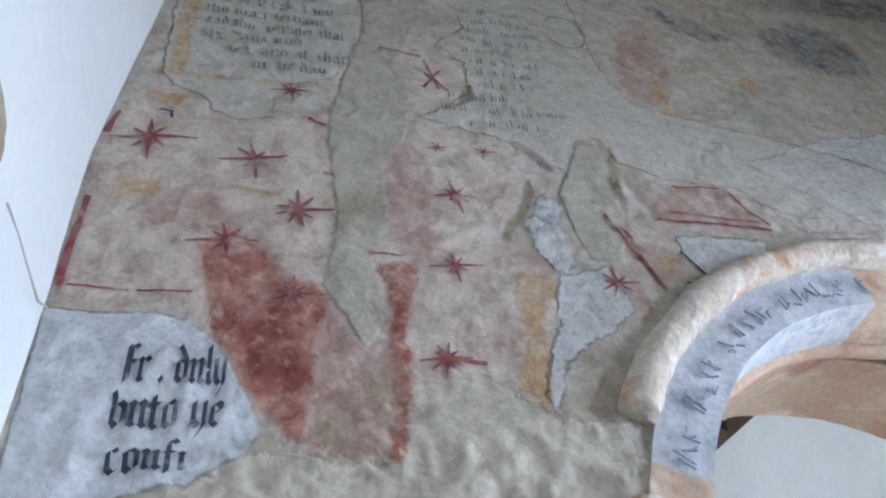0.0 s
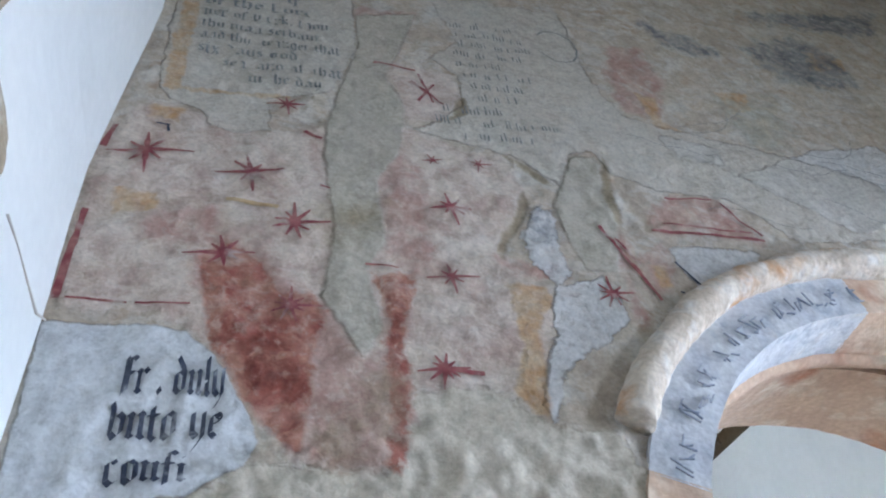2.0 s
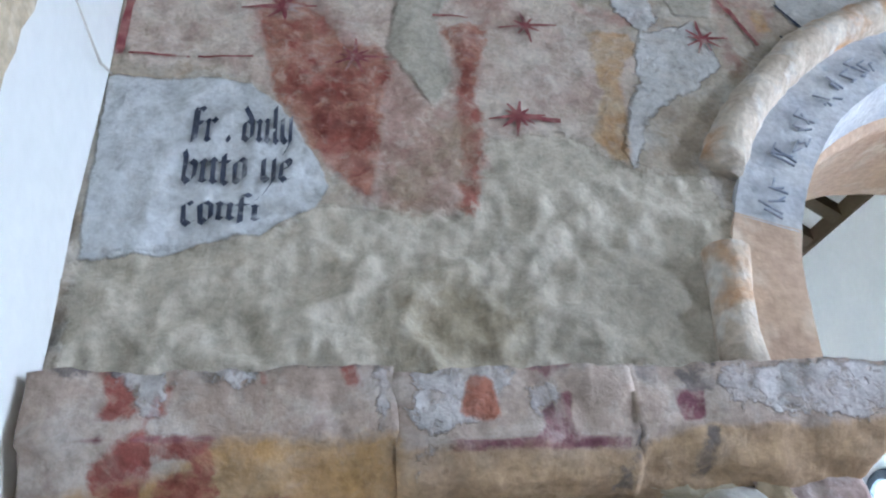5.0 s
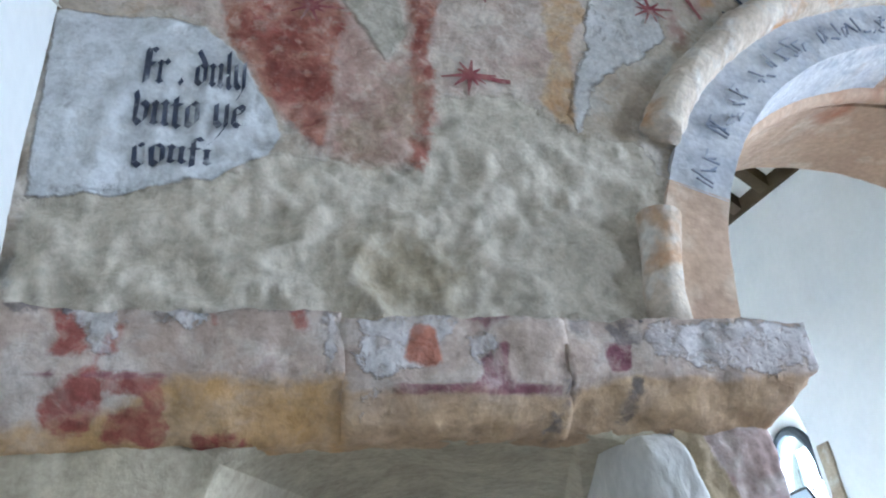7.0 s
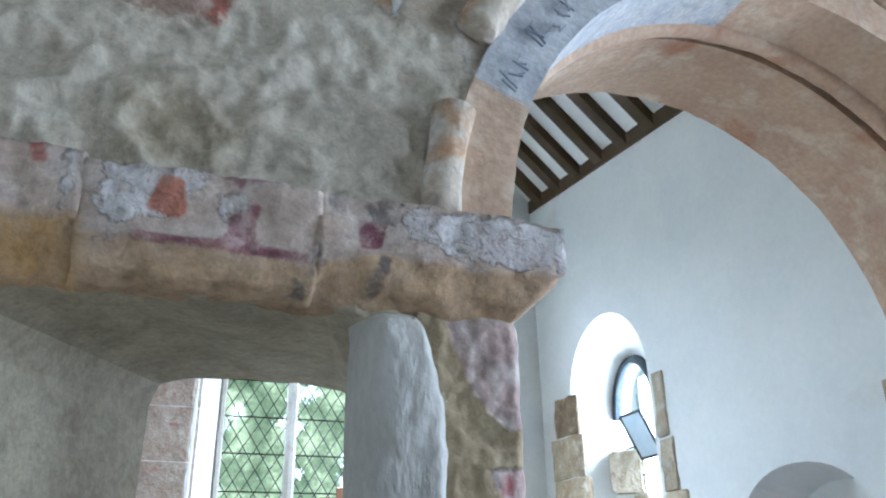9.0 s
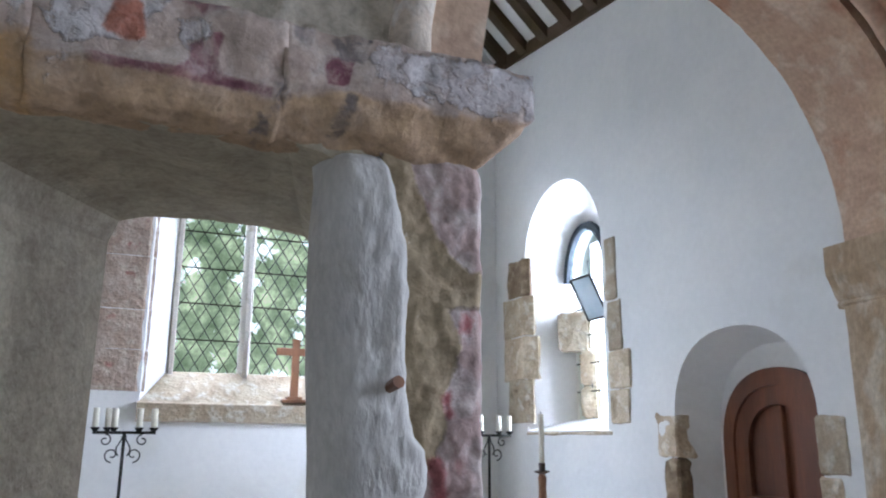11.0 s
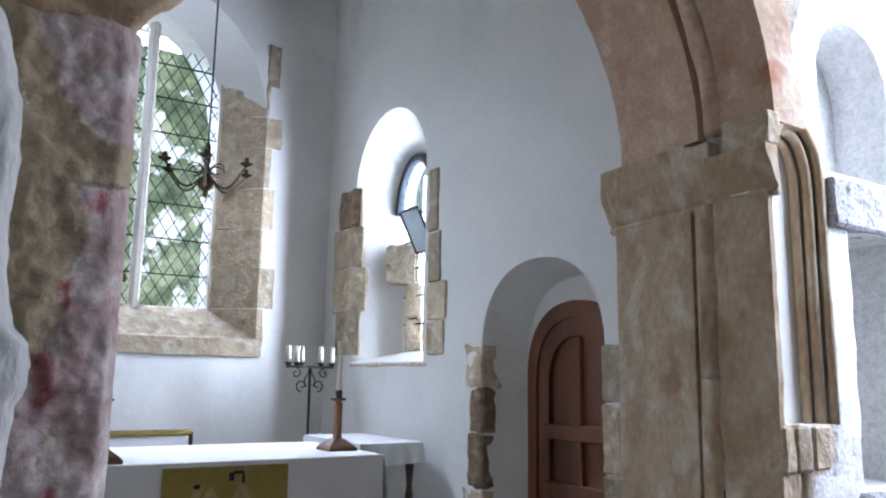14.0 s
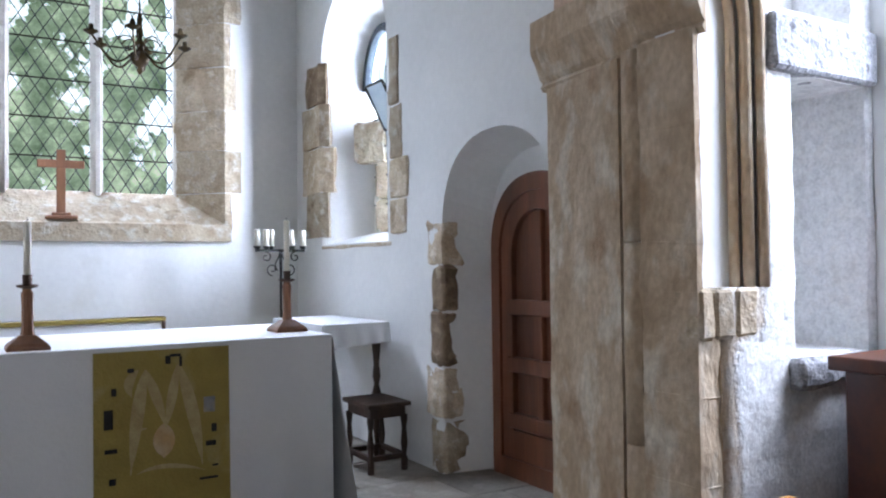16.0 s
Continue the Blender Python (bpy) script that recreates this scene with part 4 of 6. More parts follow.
# ---- lancet and priest's door ----
def lancet():
    ob = thing("window_2", "narrow lancet with stone quoins in a deep white splay", "window", (S, 4.3, 1.6))
    setting(ob, "narrow lancet with stone quoins in a deep white splay", "window")
    off = Matrix.Translation((-S, -4.3, -1.6))

    def put(nm, b, mat, lab="", par=None):
        b.transform(off)
        return part(nm, b, mat, par or ob, lab)

    x = S + 0.42
    g = put("pane", box(x, x + 0.002, 4.05, 4.66, 1.66, 3.42), "glass")
    g.visible_shadow = False
    for z in (1.9, 2.15, 2.4, 2.65, 2.9):
        put("saddle_bar", box(x - 0.02, x - 0.008, 4.05, 4.66, z - 0.006, z + 0.006), "iron", "", g)
    for yy in (4.2, 4.32, 4.44, 4.56):
        put("lead_bar", box(x - 0.006, x - 0.001, yy - 0.004, yy + 0.004, 1.66, 3.1), "lead", "", g)
    # dark stone head over the glass
    pts = [(x - 0.07, 4.355 + 0.325 * math.cos(math.pi * i / 20), 2.91 + 0.48 * math.sin(math.pi * i / 20)) for i in range(21)]
    put("window_head", tube(pts, 0.045, 8), "lead", "dark arched window head")
    # tilted hopper casement
    fr = bmesh.new()
    lo, hi, ya, yb = (x - 0.03, 2.53), (x - 0.21, 2.88), 4.12, 4.42
    for a, c in (((lo[0], ya, lo[1]), (hi[0], ya, hi[1])), ((lo[0], yb, lo[1]), (hi[0], yb, hi[1])), ((hi[0], ya, hi[1]), (hi[0], yb, hi[1])), ((lo[0], ya, lo[1]), (lo[0], yb, lo[1]))):
        tube([a, c], 0.012, 6, fr)
    cas = put("casement", fr, "iron", "open iron hopper casement")
    b = bmesh.new()
    b.faces.new([b.verts.new(p) for p in ((lo[0], ya, lo[1]), (lo[0], yb, lo[1]), (hi[0], yb, hi[1]), (hi[0], ya, hi[1]))])
    cp = put("casement_pane", b, "dimglass", "dusty blue-grey glass", cas)
    cp.visible_shadow = False
    # quoins: eastern arris (tall column), western arris, and stones by the glass
    zs = (1.62, 2.02, 2.42, 2.80, 3.17)
    for k, (a, c) in enumerate(zip(zs, zs[1:])):
        y0, y1 = ((4.85, 5.20), (4.81, 5.26), (4.84, 5.28), (4.86, 5.18))[k]
        b = bmesh.new()
        pl = [(S - 0.022, y1), (S - 0.022, 4.90), (S + 0.40 * (4.915 - y0) / 0.42 - 0.03, y0 - 0.03), (S + 0.40 * (4.915 - y0) / 0.42 + 0.05, y0 + 0.05), (S + 0.05, y1)]
        lo = [b.verts.new((u, v, a + 0.004)) for u, v in pl]
        hi = [b.verts.new((u, v, c - 0.004)) for u, v in pl]
        b.faces.new(lo)
        b.faces.new(hi[::-1])
        for i in range(5):
            b.faces.new((lo[i], lo[(i + 1) % 5], hi[(i + 1) % 5], hi[i]))
        bmesh.ops.recalc_face_normals(b, faces=b.faces)
        put("quoin", rough(rough(b, 0.020, 5, k, 4), 0.008, 16, k), "ironstone" if k == 3 else "stone", "dark brown quoin" if k == 3 else "")
    for k, (y0, y1, a, c) in enumerate(((3.44, 3.585, 2.55, 3.05), (3.40, 3.585, 2.15, 2.545), (3.31, 3.585, 1.86, 2.145), (3.34, 3.585, 1.60, 1.855))):
        put("quoin", stone(S - 0.014, S + 0.06, y0, y1, a, c, 0.012, 0.008, k + 7), "stone")
    for k, (y0, y1, a, c) in enumerate(((4.47, 4.68, 2.26, 2.62), (4.42, 4.545, 1.95, 2.255), (4.42, 4.54, 1.66, 1.945))):
        b = bmesh.new()
        xs = lambda yy: S + 0.40 * (4.92 - yy) / 0.40
        pl = [(xs(y1) - 0.045, y1 - 0.03), (xs(y0) - 0.045, y0 - 0.03), (xs(y0) + 0.06, y0 + 0.05), (xs(y1) + 0.06, y1 + 0.05)]
        lo = [b.verts.new((u, v, a)) for u, v in pl]
        hi = [b.verts.new((u, v, c)) for u, v in pl]
        b.faces.new(lo)
        b.faces.new(hi[::-1])
        for i in range(4):
            b.faces.new((lo[i], lo[(i + 1) % 4], hi[(i + 1) % 4], hi[i]))
        bmesh.ops.recalc_face_normals(b, faces=b.faces)
        bmesh.ops.bevel(b, geom=b.edges[:], offset=0.02, segments=2, affect="EDGES")
        put("splay_stone", rough(rough(b, 0.016, 6, k, 3), 0.006, 16, k), "stone")
    put("window_sill", stone(S - 0.006, S + 0.10, 3.58, 4.9, 1.515, 1.55, 0.01, 0.006, 5), "stone", "chipped stone sill")
    return ob


lancet()


def priests_door():
    ob = thing("door_1", "closed arched red-brown oak priest's door with panels", "door", (S + 0.36, 2.27, 0))
    setting(ob, "closed arched red-brown oak priest's door with panels", "door")
    off = Matrix.Translation((-S - 0.36, -2.27, 0))

    def put(nm, b, mat, lab="", par=None):
        b.transform(off)
        return part(nm, b, mat, par or ob, lab)

    outer, inner = pointed_arch(1.79, 2.75, -0.02, 1.45, 1.94, 14), pointed_arch(1.88, 2.66, 0.12, 1.43, 1.83, 14)
    x = S + 0.31
    fr = link("door_frame", prism(outer, "x", x, x + 0.09), "oak")
    cut(fr, prism(inner, "x", x - 0.05, x + 0.2))
    fr.parent = ob
    fr.data.transform(off)
    inner2 = pointed_arch(2.0, 2.55, 0.3, 1.40, 1.71, 14)
    rail = link("arched_moulding", prism(inner, "x", x + 0.02, x + 0.08), "oak")
    cut(rail, prism(inner2, "x", x - 0.05, x + 0.2))
    rail.parent = ob
    rail.data.transform(off)
    put("door_panel", prism(inner, "x", x + 0.06, x + 0.10), "oak", "dark recessed panels")
    for z in (0.36, 0.72, 1.09):
        put("door_rail", box(x + 0.012, x + 0.075, 1.95, 2.6, z - 0.05, z + 0.05, 0.008), "oak")
    put("door_stile", box(x + 0.025, x + 0.07, 2.25, 2.30, 0.3, 1.7, 0.006), "oak")
    put("door_handle", tube([(x, 1.95, 0.95), (x - 0.05, 1.95, 0.95), (x - 0.05, 1.95, 0.87)], 0.01, 8), "iron", "black iron latch")
    for k, (y0, y1, a, c) in enumerate(((2.84, 3.06, 1.36, 1.66), (2.84, 2.99, 1.06, 1.355), (2.84, 3.01, 0.70, 1.055), (2.84, 3.08, 0.36, 0.695), (2.84, 3.03, 0.0, 0.355))):
        b = stone(S - 0.010, S + (0.24, 0.12, 0.22, 0.14, 0.28)[k], y0 - 0.0, y1, a + 0.001, c - 0.001, 0.016, 0.016, k)
        put("quoin", b, "ironstone" if k in (1, 2) else "stone", "dark brown quoin" if k in (1, 2) else "")
    for k, (y0, y1, a, c) in enumerate(((1.50, 1.70, 1.30, 1.62), (1.56, 1.70, 0.92, 1.295), (1.48, 1.70, 0.5, 0.915), (1.55, 1.70, 0.0, 0.495))):
        put("quoin", stone(S - 0.012, S + 0.2, y0, y1, a + 0.003, c - 0.003, 0.012, 0.008, k + 5), "stone")
    return ob


priests_door()


# ---- altar and what stands on it ----
def sheet(fn, nu, nv):
    """A surface from fn(u, v) with u, v in 0..1."""
    b = bmesh.new()
    g = [[b.verts.new(fn(i / nu, j / nv)) for i in range(nu + 1)] for j in range(nv + 1)]
    for j in range(nv):
        for i in range(nu):
            b.faces.new((g[j][i], g[j][i + 1], g[j + 1][i + 1], g[j + 1][i]))
    return b


def altar():
    x0, x1, y0, y1 = -0.45, 1.93, 2.42, 3.40
    ob = thing("altar", "altar draped to the floor in white linen", "altar", (0.74, 2.9, 0))
    off = Matrix.Translation((-0.74, -2.9, 0))

    def put(nm, b, mat, lab="", smooth=False, par=None):
        b.transform(off)
        return part(nm, b, mat, par or ob, lab, smooth)

    put("table_body", box(x0 + 0.05, x1 - 0.05, y0 + 0.05, y1 - 0.05, 0, 0.97, 0.01), "dark")
    top = box(x0 - 0.01, x1 + 0.01, y0 - 0.012, y1 + 0.01, 0.975, 0.999, 0.008, 2)
    put("fair_linen", top, "linen", "smooth white linen top cloth")
    fold = lambda s, v: (1 - v) ** 1.3 * (0.022 * math.sin(s * 9) + 0.012 * math.sin(s * 23 + 1))
    front = sheet(lambda u, v: (x0 + (x1 - x0) * u, y0 - 0.004 - fold(x0 + (x1 - x0) * u, v) - 0.02 * (1 - v) - 0.012, 0.01 + 0.972 * v), 90, 14)
    put("front_cloth", front, "linen", "", True)
    side = sheet(lambda u, v: (x1 + 0.008 + (1 - v) * 0.10 + fold(u * 0.9 + 3, v) * 1.4, y0 - 0.01 - 0.03 * (1 - v) + (y1 - y0) * u, 0.01 + 0.972 * v), 40, 14)
    put("side_cloth", side, "linen", "", True)
    gold = sheet(lambda u, v: (0.737 + 0.63 * u, y0 - 0.026 - fold(0.737 + 0.63 * u, v) - 0.02 * (1 - v), 0.02 + 0.955 * v), 40, 20)
    panel = put("frontal_panel", gold, "gold", "old gold embroidered frontal panel", True)
    # embroidery: pale petals that sweep down from the top, a brown heart between, small dark bars round them
    face = lambda x, z: y0 - 0.026 - fold(x, (z - 0.02) / 0.955) - 0.02 * (1 - (z - 0.02) / 0.955) - 0.004

    def petal(pts, wide):
        b = bmesh.new()
        prev = None
        n = 18
        for i in range(n + 1):
            t = i / n
            x, z = (sum(c * p[k] for c, p in zip(((1 - t) ** 2, 2 * t * (1 - t), t * t), pts)) for k in (0, 1))
            x -= 0.035
            dx, dz = (2 * (1 - t) * (pts[1][k] - pts[0][k]) + 2 * t * (pts[2][k] - pts[1][k]) for k in (0, 1))
            ln = math.hypot(dx, dz)
            wv = wide * (0.12 + math.sin(math.pi * min(1, t * 1.05)) ** 0.8) / 2
            row = [b.verts.new((x + s_ * wv * dz / ln, face(x + s_ * wv * dz / ln, z - s_ * wv * dx / ln) - 0.001, z - s_ * wv * dx / ln)) for s_ in (-1, 1)]
            if prev:
                b.faces.new((prev[0], prev[1], row[1], row[0]))
            prev = row
        return b

    for pts, wd in ((((1.0, 0.88), (0.965, 0.72), (0.93, 0.40)), 0.055), (((1.0, 0.885), (1.05, 0.77), (1.095, 0.60)), 0.042), (((1.15, 0.90), (1.125, 0.75), (1.095, 0.60)), 0.042), (((1.155, 0.90), (1.225, 0.70), (1.27, 0.40)), 0.055), (((0.97, 0.885), (0.90, 0.83), (0.94, 0.76)), 0.04), (((0.96, 0.40), (1.10, 0.45), (1.28, 0.37)), 0.02), (((0.95, 0.62), (0.98, 0.60), (1.01, 0.61)), 0.012), (((1.20, 0.62), (1.23, 0.60), (1.26, 0.61)), 0.012)):
        put("embroidery", petal(pts, wd), "thread", "pale embroidered petal", False, panel)
    for pts, wd in ((((1.085, 0.62), (1.04, 0.54), (1.085, 0.46)), 0.05), (((1.085, 0.62), (1.13, 0.54), (1.085, 0.46)), 0.05)):
        put("embroidery", petal(pts, wd), "orange", "brown embroidered heart", False, panel)
    for x, z, wx, wz in ((0.835, 0.665, 0.04, 0.09), (0.845, 0.52, 0.055, 0.02), (0.86, 0.79, 0.022, 0.035), (0.935, 0.885, 0.03, 0.02), (1.105, 0.925, 0.025, 0.04), (1.14, 0.945, 0.05, 0.014), (1.165, 0.915, 0.014, 0.05), (1.325, 0.575, 0.025, 0.04), (1.31, 0.50, 0.05, 0.025), (1.30, 0.33, 0.09, 0.012), (1.33, 0.39, 0.03, 0.01), (0.85, 0.38, 0.03, 0.03)):
        x -= 0.035
        b = box(x - wx / 2, x + wx / 2, -0.002, 0.002, z - wz / 2, z + wz / 2, 0.001)
        b.transform(Matrix.Translation((0, face(x, z) - 0.003, 0)))
        put("applique", b, "black", "small black felt patch", False, panel)
    b = box(1.24, 1.295, -0.002, 0.002, 0.655, 0.73, 0.001)
    b.transform(Matrix.Translation((0, face(1.27, 0.69) - 0.003, 0)))
    put("applique", b, "slate", "grey felt patch", False, panel)
    return ob


altar()


def candlestick(at, height):
    ob = thing("altar_candlestick", "turned brown oak candlestick with a tall ivory candle on linen", "candlestick", at, "altar candlesticks")
    base = bmesh.new()
    prof = [(0.090, 0.0), (0.090, 0.014), (0.078, 0.030), (0.050, 0.052), (0.034, 0.066)]
    rings = [[base.verts.new((s * r, t * r, z)) for s, t in ((1, 1), (-1, 1), (-1, -1), (1, -1))] for r, z in prof]
    for p, q in zip(rings, rings[1:]):
        for i in range(4):
            base.faces.new((p[i], p[(i + 1) % 4], q[(i + 1) % 4], q[i]))
    base.faces.new(rings[0][::-1])
    base.faces.new(rings[-1])
    part("base", base, "oaklight", ob)
    part("stem", lathe([(0.031, 0.06), (0.026, 0.09), (0.024, 0.20), (0.027, 0.262), (0.020, 0.272), (0.020, 0.285)], 8), "oaklight", ob)
    part("drip_pan", lathe([(0.018, 0.280), (0.045, 0.290), (0.048, 0.298), (0.02, 0.302), (0.021, 0.345)], 16), "dark", ob, "dark drip pan", True)
    c = part("candle", lathe([(0.016, 0.34), (0.016, 0.34 + height), (0.012, 0.345 + height)], 14), "wax", ob, "tall ivory candle", True)
    part("wick", lathe([(0.002, 0.345 + height), (0.0015, 0.36 + height)], 6), "black", c)
    return ob


candlestick((0.48, 2.56, 0.999), 0.25)
candlestick((1.81, 2.76, 0.999), 0.29)


def altar_cross():
    ob = thing("altar_cross", "plain mid-brown wooden cross on a stepped base", "cross", (0.905, E + 0.05, 1.78))
    part("upright", box(-0.034, 0.034, -0.018, 0.018, 0.035, 0.57, 0.004), "oaklight", ob)
    part("crossbar", box(-0.175, 0.175, -0.020, 0.016, 0.42, 0.485, 0.004), "oaklight", ob)
    part("base", box(-0.12, 0.12, -0.07, 0.07, 0, 0.03, 0.006), "oaklight", ob)
    part("plinth", box(-0.07, 0.07, -0.045, 0.045, 0.03, 0.055, 0.005), "oaklight", ob)
    return ob


altar_cross()


def scroll(cx, cz, r, start, turns, sgn, n=26):
    return [(cx + sgn * r * (1 - 0.75 * i / n) * math.cos(start + turns * 2 * math.pi * i / n), 0, cz + r * (1 - 0.75 * i / n) * math.sin(start + turns * 2 * math.pi * i / n)) for i in range(n + 1)]


def candle_stand(at):
    ob = thing("candle_stand", "black wrought-iron candle stand with five white candles", "candle stand", at, "iron candle stands")
    h = 1.50 - at[2]
    part("pole", tube([(0, 0, 0.04), (0, 0, h)], 0.012, 10), "iron", ob)
    part("crossbar", box(-0.22, 0.22, -0.012, 0.012, h, h + 0.022, 0.003), "iron", ob)
    b = bmesh.new()
    for s in (1, -1):
        tube(scroll(s * 0.13, h - 0.045, 0.045, math.pi / 2, 1.1, s), 0.006, 6, b)
        tube(scroll(s * 0.075, h - 0.15, 0.055, -math.pi / 2, 1.1, s), 0.006, 6, b)
        tube([(s * 0.03 + s * 0.02 * math.sin(k), 0, h - 0.16 + k * 0.03) for k in range(6)], 0.006, 6, b)
    part("scrollwork", b, "iron", ob, "curled iron scrollwork")
    for k in range(3):
        a = k * 2.094 + 0.4
        part("leg", tube([(0, 0, 0.14), (0.08 * math.cos(a), 0.08 * math.sin(a), 0.15), (0.17 * math.cos(a), 0.17 * math.sin(a), 0.06), (0.2 * math.cos(a), 0.2 * math.sin(a), 0.012)], 0.01, 6), "iron", ob)
    for x in (-0.205, -0.12, -0.075, 0.10, 0.205):
        yy = 0.05 if abs(x + 0.1) < 0.03 else -0.0
        cup = part("candle_cup", lathe([(0.014, h + 0.02), (0.026, h + 0.035), (0.034, h + 0.045), (0.03, h + 0.05)], 12, (x, yy * 0.3, 0)), "iron", ob)
        part("candle", lathe([(0.023, h + 0.046), (0.023, h + 0.185), (0.018, h + 0.19)], 14, (x, yy * 0.3, 0)), "wax", cup, "short white candle", True)
    return ob


candle_stand((2.56, 4.95, 0.0))
candle_stand((-0.49, 4.95, 0.0))


def credence():
    ob = thing("side_table", "small dark table covered by a white cloth", "table", (2.55, 3.95, 0))
    for x in (-0.17, 0.21):
        for y in (-0.42, 0.42):
            prof = [(0.022, 0.0), (0.03, 0.05), (0.018, 0.1), (0.028, 0.2), (0.02, 0.3), (0.034, 0.45), (0.018, 0.52), (0.03, 0.58), (0.02, 0.66), (0.032, 0.80), (0.03, 0.94)]
            part("leg", lathe(prof, 12, (x, y, 0)), "dark", ob, "", True)
    part("tabletop", box(-0.22, 0.26, -0.48, 0.48, 0.93, 0.955, 0.004), "dark", ob)
    part("tablecloth", box(-0.235, 0.275, -0.495, 0.495, 0.957, 0.968, 0.004), "linen", ob, "white tablecloth")
    fr = sheet(lambda u, v: (-0.235 + 0.51 * u, -0.5 - 0.02 * (1 - v) * math.sin(u * 14) ** 2 - 0.015 * (1 - v), 0.80 + 0.16 * v + 0.03 * u * (1 - v)), 30, 6)
    part("cloth_drop", fr, "linen", ob, "", True)
    sd = sheet(lambda u, v: (0.278, -0.5 + u, 0.76 + 0.2 * v), 20, 4)
    part("cloth_drop", sd, "linen", ob, "", True)
    sd = sheet(lambda u, v: (-0.238, -0.5 + u, 0.78 + 0.18 * v), 20, 4)
    part("cloth_drop", sd, "linen", ob, "", True)
    return ob


credence()


def stool():
    ob = thing("joint_stool", "small dark turned oak joint stool", "stool", (2.63, 3.28, 0))
    part("seat", box(-0.16, 0.16, -0.21, 0.21, 0.43, 0.46, 0.008, 2), "dark", ob)
    part("apron", box(-0.13, 0.13, -0.18, 0.18, 0.36, 0.43, 0.004), "dark", ob)
    for x in (-0.125, 0.125):
        for y in (-0.165, 0.165):
            part("leg", lathe([(0.022, 0), (0.024, 0.08), (0.014, 0.1), (0.024, 0.18), (0.015, 0.28), (0.024, 0.34), (0.024, 0.37)], 10, (x, y, 0)), "dark", ob, "", True)
    for y in (-0.165, 0.165):
        part("stretcher", box(-0.12, 0.12, y - 0.014, y + 0.014, 0.08, 0.115, 0.003), "dark", ob)
    for x in (-0.125, 0.125):
        part("stretcher", box(x - 0.014, x + 0.014, -0.16, 0.16, 0.08, 0.115, 0.003), "dark", ob)
    return ob


stool()


def ledge_frame():
    """A low framed board against the east wall behind the altar."""
    ob = thing("dossal_rail", "low pale board with a dark frame behind the altar", "board", (0.7, 5.36, 0))
    part("board", box(-1.0, 0.95, -0.04, 0.06, 0.02, 0.93, 0.004), "linen", ob)
    part("top_rail", box(-1.03, 0.98, -0.06, 0.08, 0.93, 0.965, 0.004), "gold", ob, "narrow gilt rail")
    part("end_post", box(0.95, 0.98, -0.05, 0.07, 0.0, 0.93, 0.004), "dark", ob)
    part("end_post", box(-1.03, -1.0, -0.05, 0.07, 0.0, 0.93, 0.004), "dark", ob)
    return ob


ledge_frame()


def chandelier():
    at = (1.15, 3.5, 2.56)
    ob = thing("chandelier", "dark brass chandelier with six curved arms hanging on a rod", "chandelier", at)
    part("body", lathe([(0.008, 0.0), (0.02, 0.02), (0.012, 0.04), (0.05, 0.07), (0.058, 0.10), (0.04, 0.13), (0.016, 0.16), (0.03, 0.19), (0.014, 0.22), (0.024, 0.26), (0.012, 0.30), (0.02, 0.34), (0.009, 0.38)], 18), "brass", ob, "", True)
    part("hanging_rod", tube([(0, 0, 0.37), (0, 0, 4.75)], 0.006, 6), "iron", ob, "long thin iron rod")
    for k in range(6):
        a = math.radians(60 * k + 12)
        pts = []
        for i in range(15):
            u = i / 14
            r = 0.04 + 0.25 * u
            z = 0.13 - 0.085 * math.sin(u * math.pi * 1.15) + 0.03 * u
            pts.append((r * math.cos(a), r * math.sin(a), z))
        arm = part("arm", tube(pts, 0.007, 6), "brass", ob)
        x, y, z = pts[-1]
        part("drip_pan", lathe([(0.008, z - 0.01), (0.042, z + 0.01), (0.044, z + 0.016), (0.012, z + 0.018), (0.016, z + 0.03), (0.014, z + 0.055)], 12, (x, y, 0)), "brass", arm, "", True)
        part("scroll", tube([(0.02 * math.cos(a) + 0.05 * math.cos(t) * math.cos(a) + 0.06 * math.cos(a), 0.08 * math.sin(a) + 0.05 * math.cos(t) * math.sin(a), 0.19 + 0.035 * math.sin(t)) for t in [j * 0.42 for j in range(13)]], 0.005, 5), "brass", arm)
    return ob


chandelier()


# ---- the corner by the nave's south wall ----
def lintel():
    ob = tagged(link("lintel", stone(2.375, 2.945, -0.03, 0.12, 1.97, 2.15, 0.01, 0.008, 3, 0.1), "rubble"), "rough speckled grey stone lintel over a wall recess", "lintel")
    ob.data.materials[0] = M["granite"]
    return ob


lintel()


def niche_frame():
    ob = thing("niche_frame", "pale moulded stone frame of a narrow pointed niche", "niche", (2.21, 0, 1.28))
    off = Matrix.Translation((-2.21, 0, -1.28))
    for k, (d, y, r) in enumerate(((0.002, 0.010, 0.017), (-0.036, 0.036, 0.019), (-0.070, 0.064, 0.016))):
        prof = pointed_arch(2.06, 2.35 + d, 1.285, 2.10, 2.315 + d * 0.7, 12)
        pts = [(u, y, z) for u, z in prof[1:-2]]
        b = tube(pts, r, 8)
        b.transform(off)
        part("moulding", b, "respond", ob, "", True)
    b = prism(pointed_arch(2.052, 2.368, 1.28, 2.10, 2.335), "y", 0.083, 0.16)
    b.transform(off)
    part("niche_back", b, "white", ob, "white limewashed back of the niche")
    for k, (a, c) in enumerate(((2.035, 2.095), (2.105, 2.19), (2.20, 2.295))):
        b = stone(a, c, -0.012, 0.1, 1.137, 1.285, 0.01, 0.006, k)
        b.transform(off)
        part("sill_stone", b, "stone", ob)
    return ob


niche_frame()


